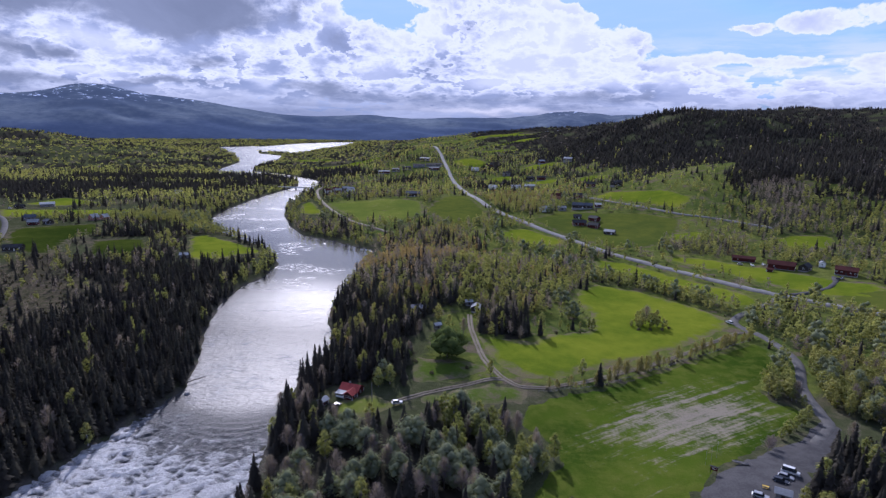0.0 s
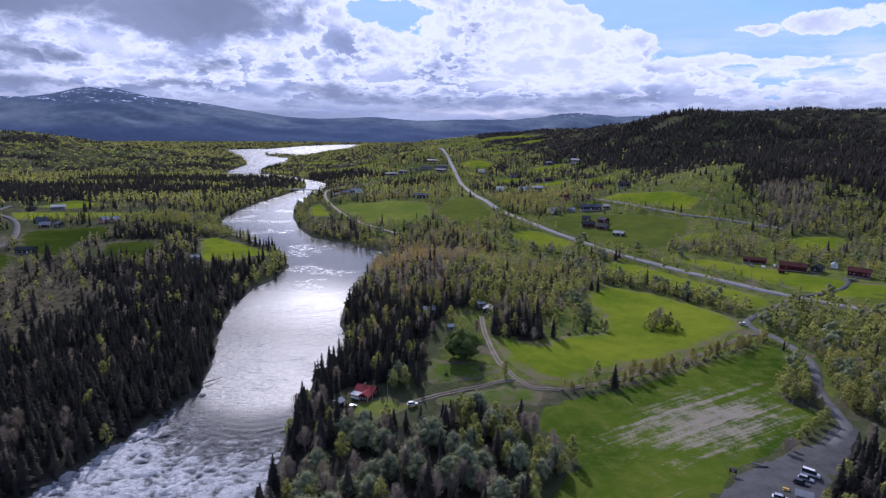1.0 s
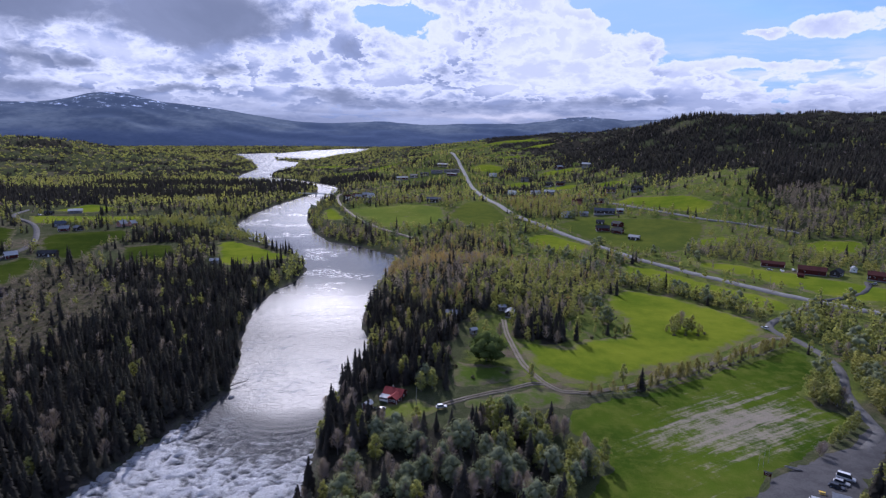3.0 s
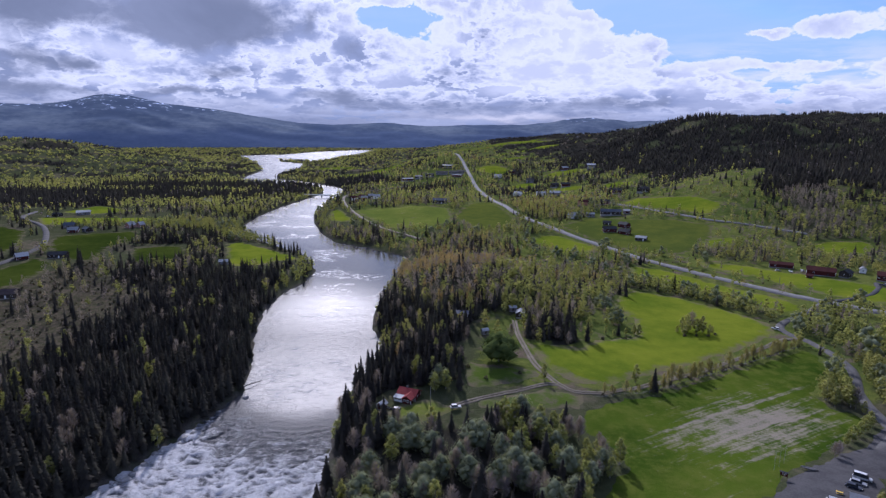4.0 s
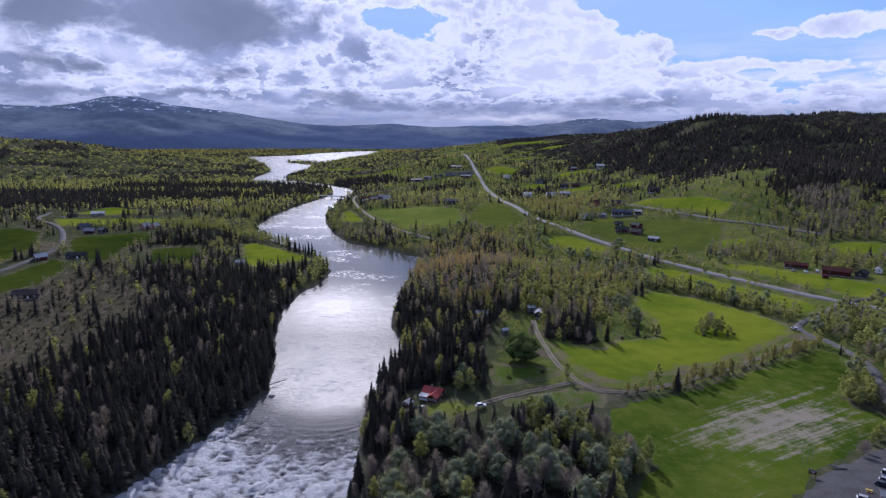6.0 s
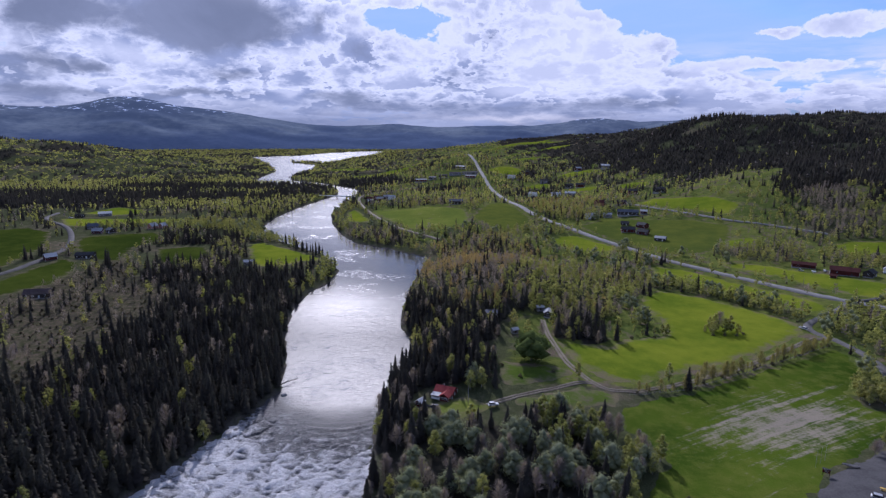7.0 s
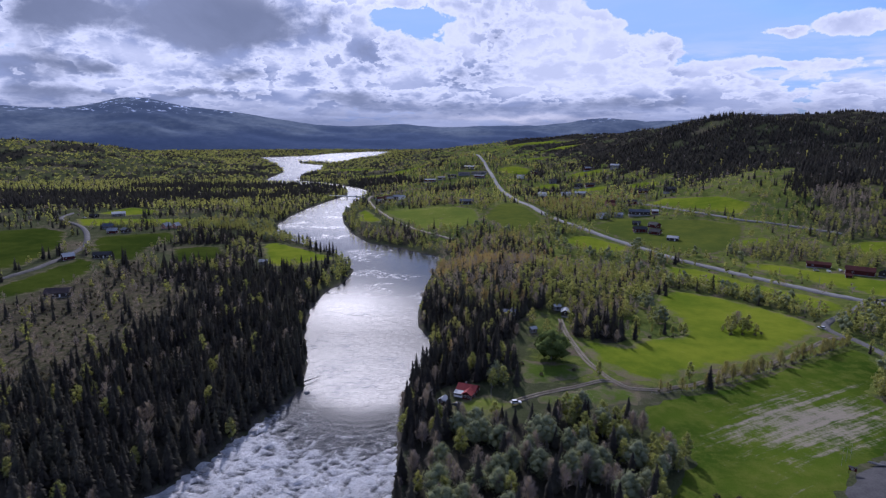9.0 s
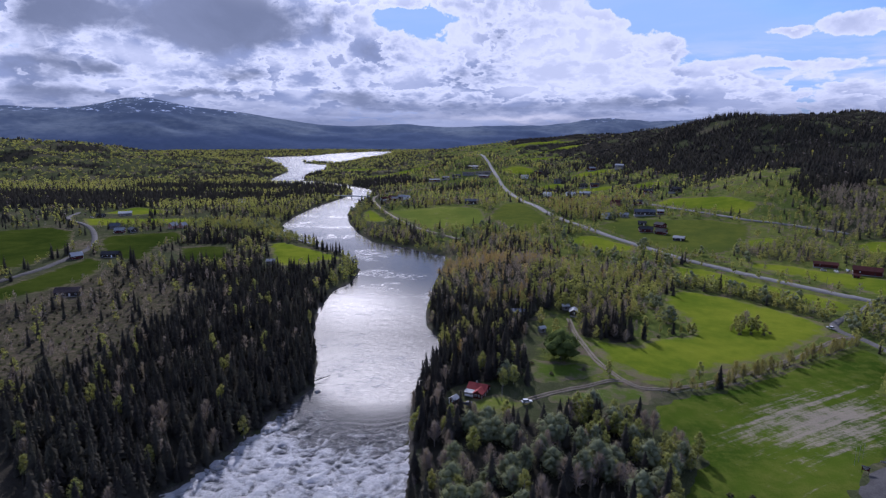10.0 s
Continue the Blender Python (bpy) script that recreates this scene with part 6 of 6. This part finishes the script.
car("car", -19.5, 219, 12, CAR_WHITE, "white car parked beside the cabin track", 4.5)
car("van", 113, 171, -38, CAR_WHITE, "white van parked in the gravel lot", 5.4, 2.2, True)
car("car", 110, 168.5, -38, CAR_SILVER, "silver car parked in the gravel lot beside a van", 4.6)
car("car", 107, 166, -38, CAR_DARK, "dark car parked in the gravel lot", 4.6)
car("car", 96, 157.5, -30, CAR_SILVER, "silver estate car parked near a small hut", 4.7)
car("car", 172, 337, 120, CAR_WHITE, "white car parked beside the lane", 4.5)
car("car", -44, 219, 60, CAR_DARK, "dark small car parked on the cabin lawn", 3.8)
house("kiosk", 102.5, 157, 4.0, 3.0, 2.2, 0.8, -30, GREY_BOARDS, GREY_SHEET, "small grey hut beside the gravel lot", "hut", 1, False)


def pole(name, x, y, tall, radius, mat, label, category):
    bm = bmesh.new()
    bmesh.ops.create_cone(bm, cap_ends=True, segments=8, radius1=radius, radius2=radius * 0.7, depth=tall)
    bmesh.ops.translate(bm, vec=(0, 0, tall / 2), verts=bm.verts)
    return tagged(part(name, bm, mat, None, "", pose(x, y, z_at(x, y) - 0.2)), label, category)


pole("utility_pole", -30, 221, 9, 0.14, GREY_BOARDS, "grey wooden utility pole beside the cabin", "pole")
pole("flagpole", 88, 177, 7, 0.04, GREY_SHEET, "thin pale grey flagpole at the edge of the lot", "flagpole")
pole("flagpole", 91, 179.5, 7, 0.04, GREY_SHEET, "thin pale grey flagpole at the edge of the lot", "flagpole")
pole("flagpole", 94, 182, 7, 0.04, GREY_SHEET, "thin pale grey flagpole at the edge of the lot", "flagpole")


# ---- yard things, fences, stones and wood ----
def lumpy(radius, squash, seed, sides=2):
    """A worn stone or bundle: a rough ball pressed flat."""
    bm = bmesh.new()
    bmesh.ops.create_icosphere(bm, subdivisions=sides, radius=radius)
    for v in bm.verts:
        v.co *= 1 + 0.30 * noise.noise(v.co * (1.3 / radius) + Vector((seed, 0, 0)))
        v.co.z *= squash
    return bm


r = random.Random(11)
for k in range(16):
    # wet boulders along the foot of the wooded bank where the rapids begin
    y = r.uniform(172, 240)
    x = float(np.interp(y, [164, 187, 228, 248], [-142, -134, -122, -119])) + r.uniform(0.5, 5.0)
    size = r.uniform(0.7, 1.7)
    tagged(part("boulder", lumpy(size, 0.65, k), STONE, None, "", pose(x, y, WATER + 0.05, 0, 0, k * 40)), "dark wet boulder at the edge of the rapids", "rock", "boulders by the rapids")


def fallen_tree():
    rr = np.random.default_rng(3)
    root = new("fallen_tree")
    root.matrix_basis = pose(-120.5, 248, WATER + 1.0, 0, 0, 50)
    v, f = tube([(0, 0, 0), (4, 0.2, 0.3), (8, 0.3, 0.1), (12, 1.4, -0.4)], [0.28, 0.24, 0.18, 0.06], 7)
    solid("trunk", v, f, GREY_BARK, True, parent=root)
    for k in range(9):
        x, a = 3.5 + k * 0.9, rr.uniform(0, 6.28)
        v, f = tube([(x, 0.2, 0.1), (x + 0.6, 0.2 + 0.9 * math.cos(a), 0.1 + 0.8 * abs(math.sin(a))), (x + 1.3, 0.2 + 1.7 * math.cos(a), 0.1 + 1.4 * abs(math.sin(a)))], [0.07, 0.05, 0.02], 5)
        solid("branch", v, f, GREY_BARK, True, parent=root)
    tagged(root, "bare fallen tree leaning out over the river", "fallen tree")


fallen_tree()


def field_fence():
    """Weathered posts and two rails along the hedgerow."""
    root = new("fence")
    line = smooth_line([(40, 231.5), (52, 235), (70, 241.5), (98, 260), (135, 284.5), (168, 306)], 3.2)
    mesh = None
    for k, (x, y) in enumerate(line):
        if mesh is None:
            post = block("post", (0.14, 0.14, 1.35), GREY_BOARDS, root, (x, y, z_at(x, y) - 0.15), bevel=0.02)
            mesh = post.data
        else:
            post = new("post", mesh)
            post.parent, post.location = root, (x, y, z_at(x, y) - 0.15)
    for (ax, ay), (bx, by) in zip(line, line[1:]):
        for up in (0.55, 1.0):
            v, f = tube([(ax, ay, z_at(ax, ay) + up), (bx, by, z_at(bx, by) + up)], [0.05, 0.05], 5)
            solid("rail", v, f, GREY_BOARDS, False, parent=root)
    tagged(root, "weathered wooden fence along the hedgerow", "fence")


field_fence()
for k in range(9):
    x, y = 267 + r.uniform(-6, 6), 487 + r.uniform(-4, 4)
    bm = bmesh.new()
    bmesh.ops.create_cone(bm, cap_ends=True, segments=12, radius1=0.65, radius2=0.65, depth=1.25)
    bmesh.ops.bevel(bm, geom=bm.edges[:], offset=0.12, segments=2, affect="EDGES")
    tagged(part("silage_bale", bm, WHITE_PAINT if k % 3 else GREY_SHEET, None, "", pose(x, y, z_at(x, y) + 0.75, 90, 0, k * 47)), "pale wrapped silage bale on the farmyard", "bale", "bales in the farmyard")


def sign_board(x, y, turn):
    root = new("information_board")
    root.matrix_basis = pose(x, y, z_at(x, y) + 0.25, 0, 0, turn)
    block("panel", (2.2, 0.10, 1.3), FALU_RED, root, (0, 0, 0.9))
    for px in (-0.95, 0.95):
        block("post", (0.14, 0.14, 2.5), DARK_BOARDS, root, (px, 0.12, -0.2))
    block("board_roof", (2.6, 0.7, 0.08), BLACK_ROOF, root, (0, 0, 2.3), (radians(12), 0, 0))
    for k in range(3):
        block("text_bar", (1.5 - 0.3 * k, 0.02, 0.09), WHITE_PAINT, root, (0, -0.06, 1.9 - 0.3 * k), bevel=0.0)
    tagged(root, "brown-red information board with a small roof", "sign")


sign_board(88.5, 172, -35)


def rowing_boat(name, x, y, turn, mat, label, length=4.6):
    root = new(name)
    root.matrix_basis = pose(x, y, z_at(x, y) + 0.32, 0, 0, turn)
    verts, faces, rows = [], [], 9
    for k in range(rows):
        t = k / (rows - 1) * 2 - 1
        w = 0.72 * (1 - abs(t) ** 2.4) + 0.03
        for side, up in ((-1, 0.55), (-0.75, 0.15), (0, 0.0), (0.75, 0.15), (1, 0.55)):
            verts.append((t * length / 2, side * w, up + 0.18 * t * t))
    for k in range(rows - 1):
        for j in range(4):
            a = k * 5 + j
            faces.append((a, a + 1, a + 6, a + 5))
    hull = solid("hull", verts, faces, mat, True, parent=root)
    hull.modifiers.new("thickness", "SOLIDIFY").thickness = 0.05
    for px in (-0.9, 0.2, 1.1):
        block("thwart", (0.25, 1.1, 0.04), GREY_BOARDS, root, (px, 0, 0.36), bevel=0.01)
    tagged(root, label, "boat")


rowing_boat("rowing_boat", 100, 177.5, -28, GREY_BOARDS, "old wooden rowing boat standing on the gravel lot", 5.2)
rowing_boat("canoe", -47.2, 221.2, -25, BLACK_ROOF, "dark upturned canoe on the cabin lawn", 4.6)
# a table shape standing in for a yellow car beside the hut
block_root = new("picnic_table")
block_root.matrix_basis = pose(100, 162, z_at(100, 162) + 0.4, 0, 0, -30)
block("tabletop", (1.8, 0.8, 0.06), CAR_YELLOW, block_root, (0, 0, 0.72))
for side in (-1, 1):
    block("bench", (1.8, 0.28, 0.05), CAR_YELLOW, block_root, (0, side * 0.72, 0.42))
    block("leg", (0.1, 1.5, 0.08), GREY_BOARDS, block_root, (side * 0.7, 0, 0.36))
    block("support", (0.1, 0.6, 0.75), GREY_BOARDS, block_root, (side * 0.7, 0, 0.0))
tagged(block_root, "yellow table-shaped stand-in for a car on the gravel lot", "table")


def footbridge():
    root = new("footbridge")
    a, b = Vector((-306, 1052, 5.5)), Vector((-238, 1040, 5.5))
    mid, span = (a + b) / 2, (b - a).length
    root.matrix_basis = pose(mid.x, mid.y, 5.5, 0, 0, math.degrees(math.atan2(b.y - a.y, b.x - a.x)))
    block("deck", (span, 3.0, 0.5), GREY_BOARDS, root, (0, 0, 0))
    for side in (-1, 1):
        block("railing", (span, 0.10, 1.1), WHITE_PAINT, root, (0, side * 1.45, 0.5), bevel=0.01)
    for k in (-1, 0, 1):
        block("pier", (1.4, 2.4, 8.5), STONE, root, (k * span * 0.27, 0, -8.5))
    tagged(root, "narrow bridge on stone piers across the river", "bridge")


footbridge()
pole("utility_pole", 195, 513, 9, 0.15, GREY_BOARDS, "tall wooden utility pole beside the road", "pole")
pole("utility_pole", 150, 575, 9, 0.15, GREY_BOARDS, "tall wooden utility pole beside the road", "pole")
pole("utility_pole", 228, 440, 9, 0.15, GREY_BOARDS, "tall wooden utility pole beside the road", "pole")
for x, y, turn, paint, words in ((304, 438, 20, CAR_DARK, "dark car parked on the farm drive"), (308, 440, 40, CAR_SILVER, "silver car parked on the farm drive"), (-553, 727, 10, CAR_WHITE, "white car parked on the farmyard"), (-198, 985, 60, CAR_WHITE, "white car parked by the railway houses"), (-186, 988, 80, CAR_SILVER, "silver car parked by the railway houses"), (253, 489, -20, CAR_SILVER, "silver car parked beside the cart shed")):
    car("car", x, y, turn, paint, words)
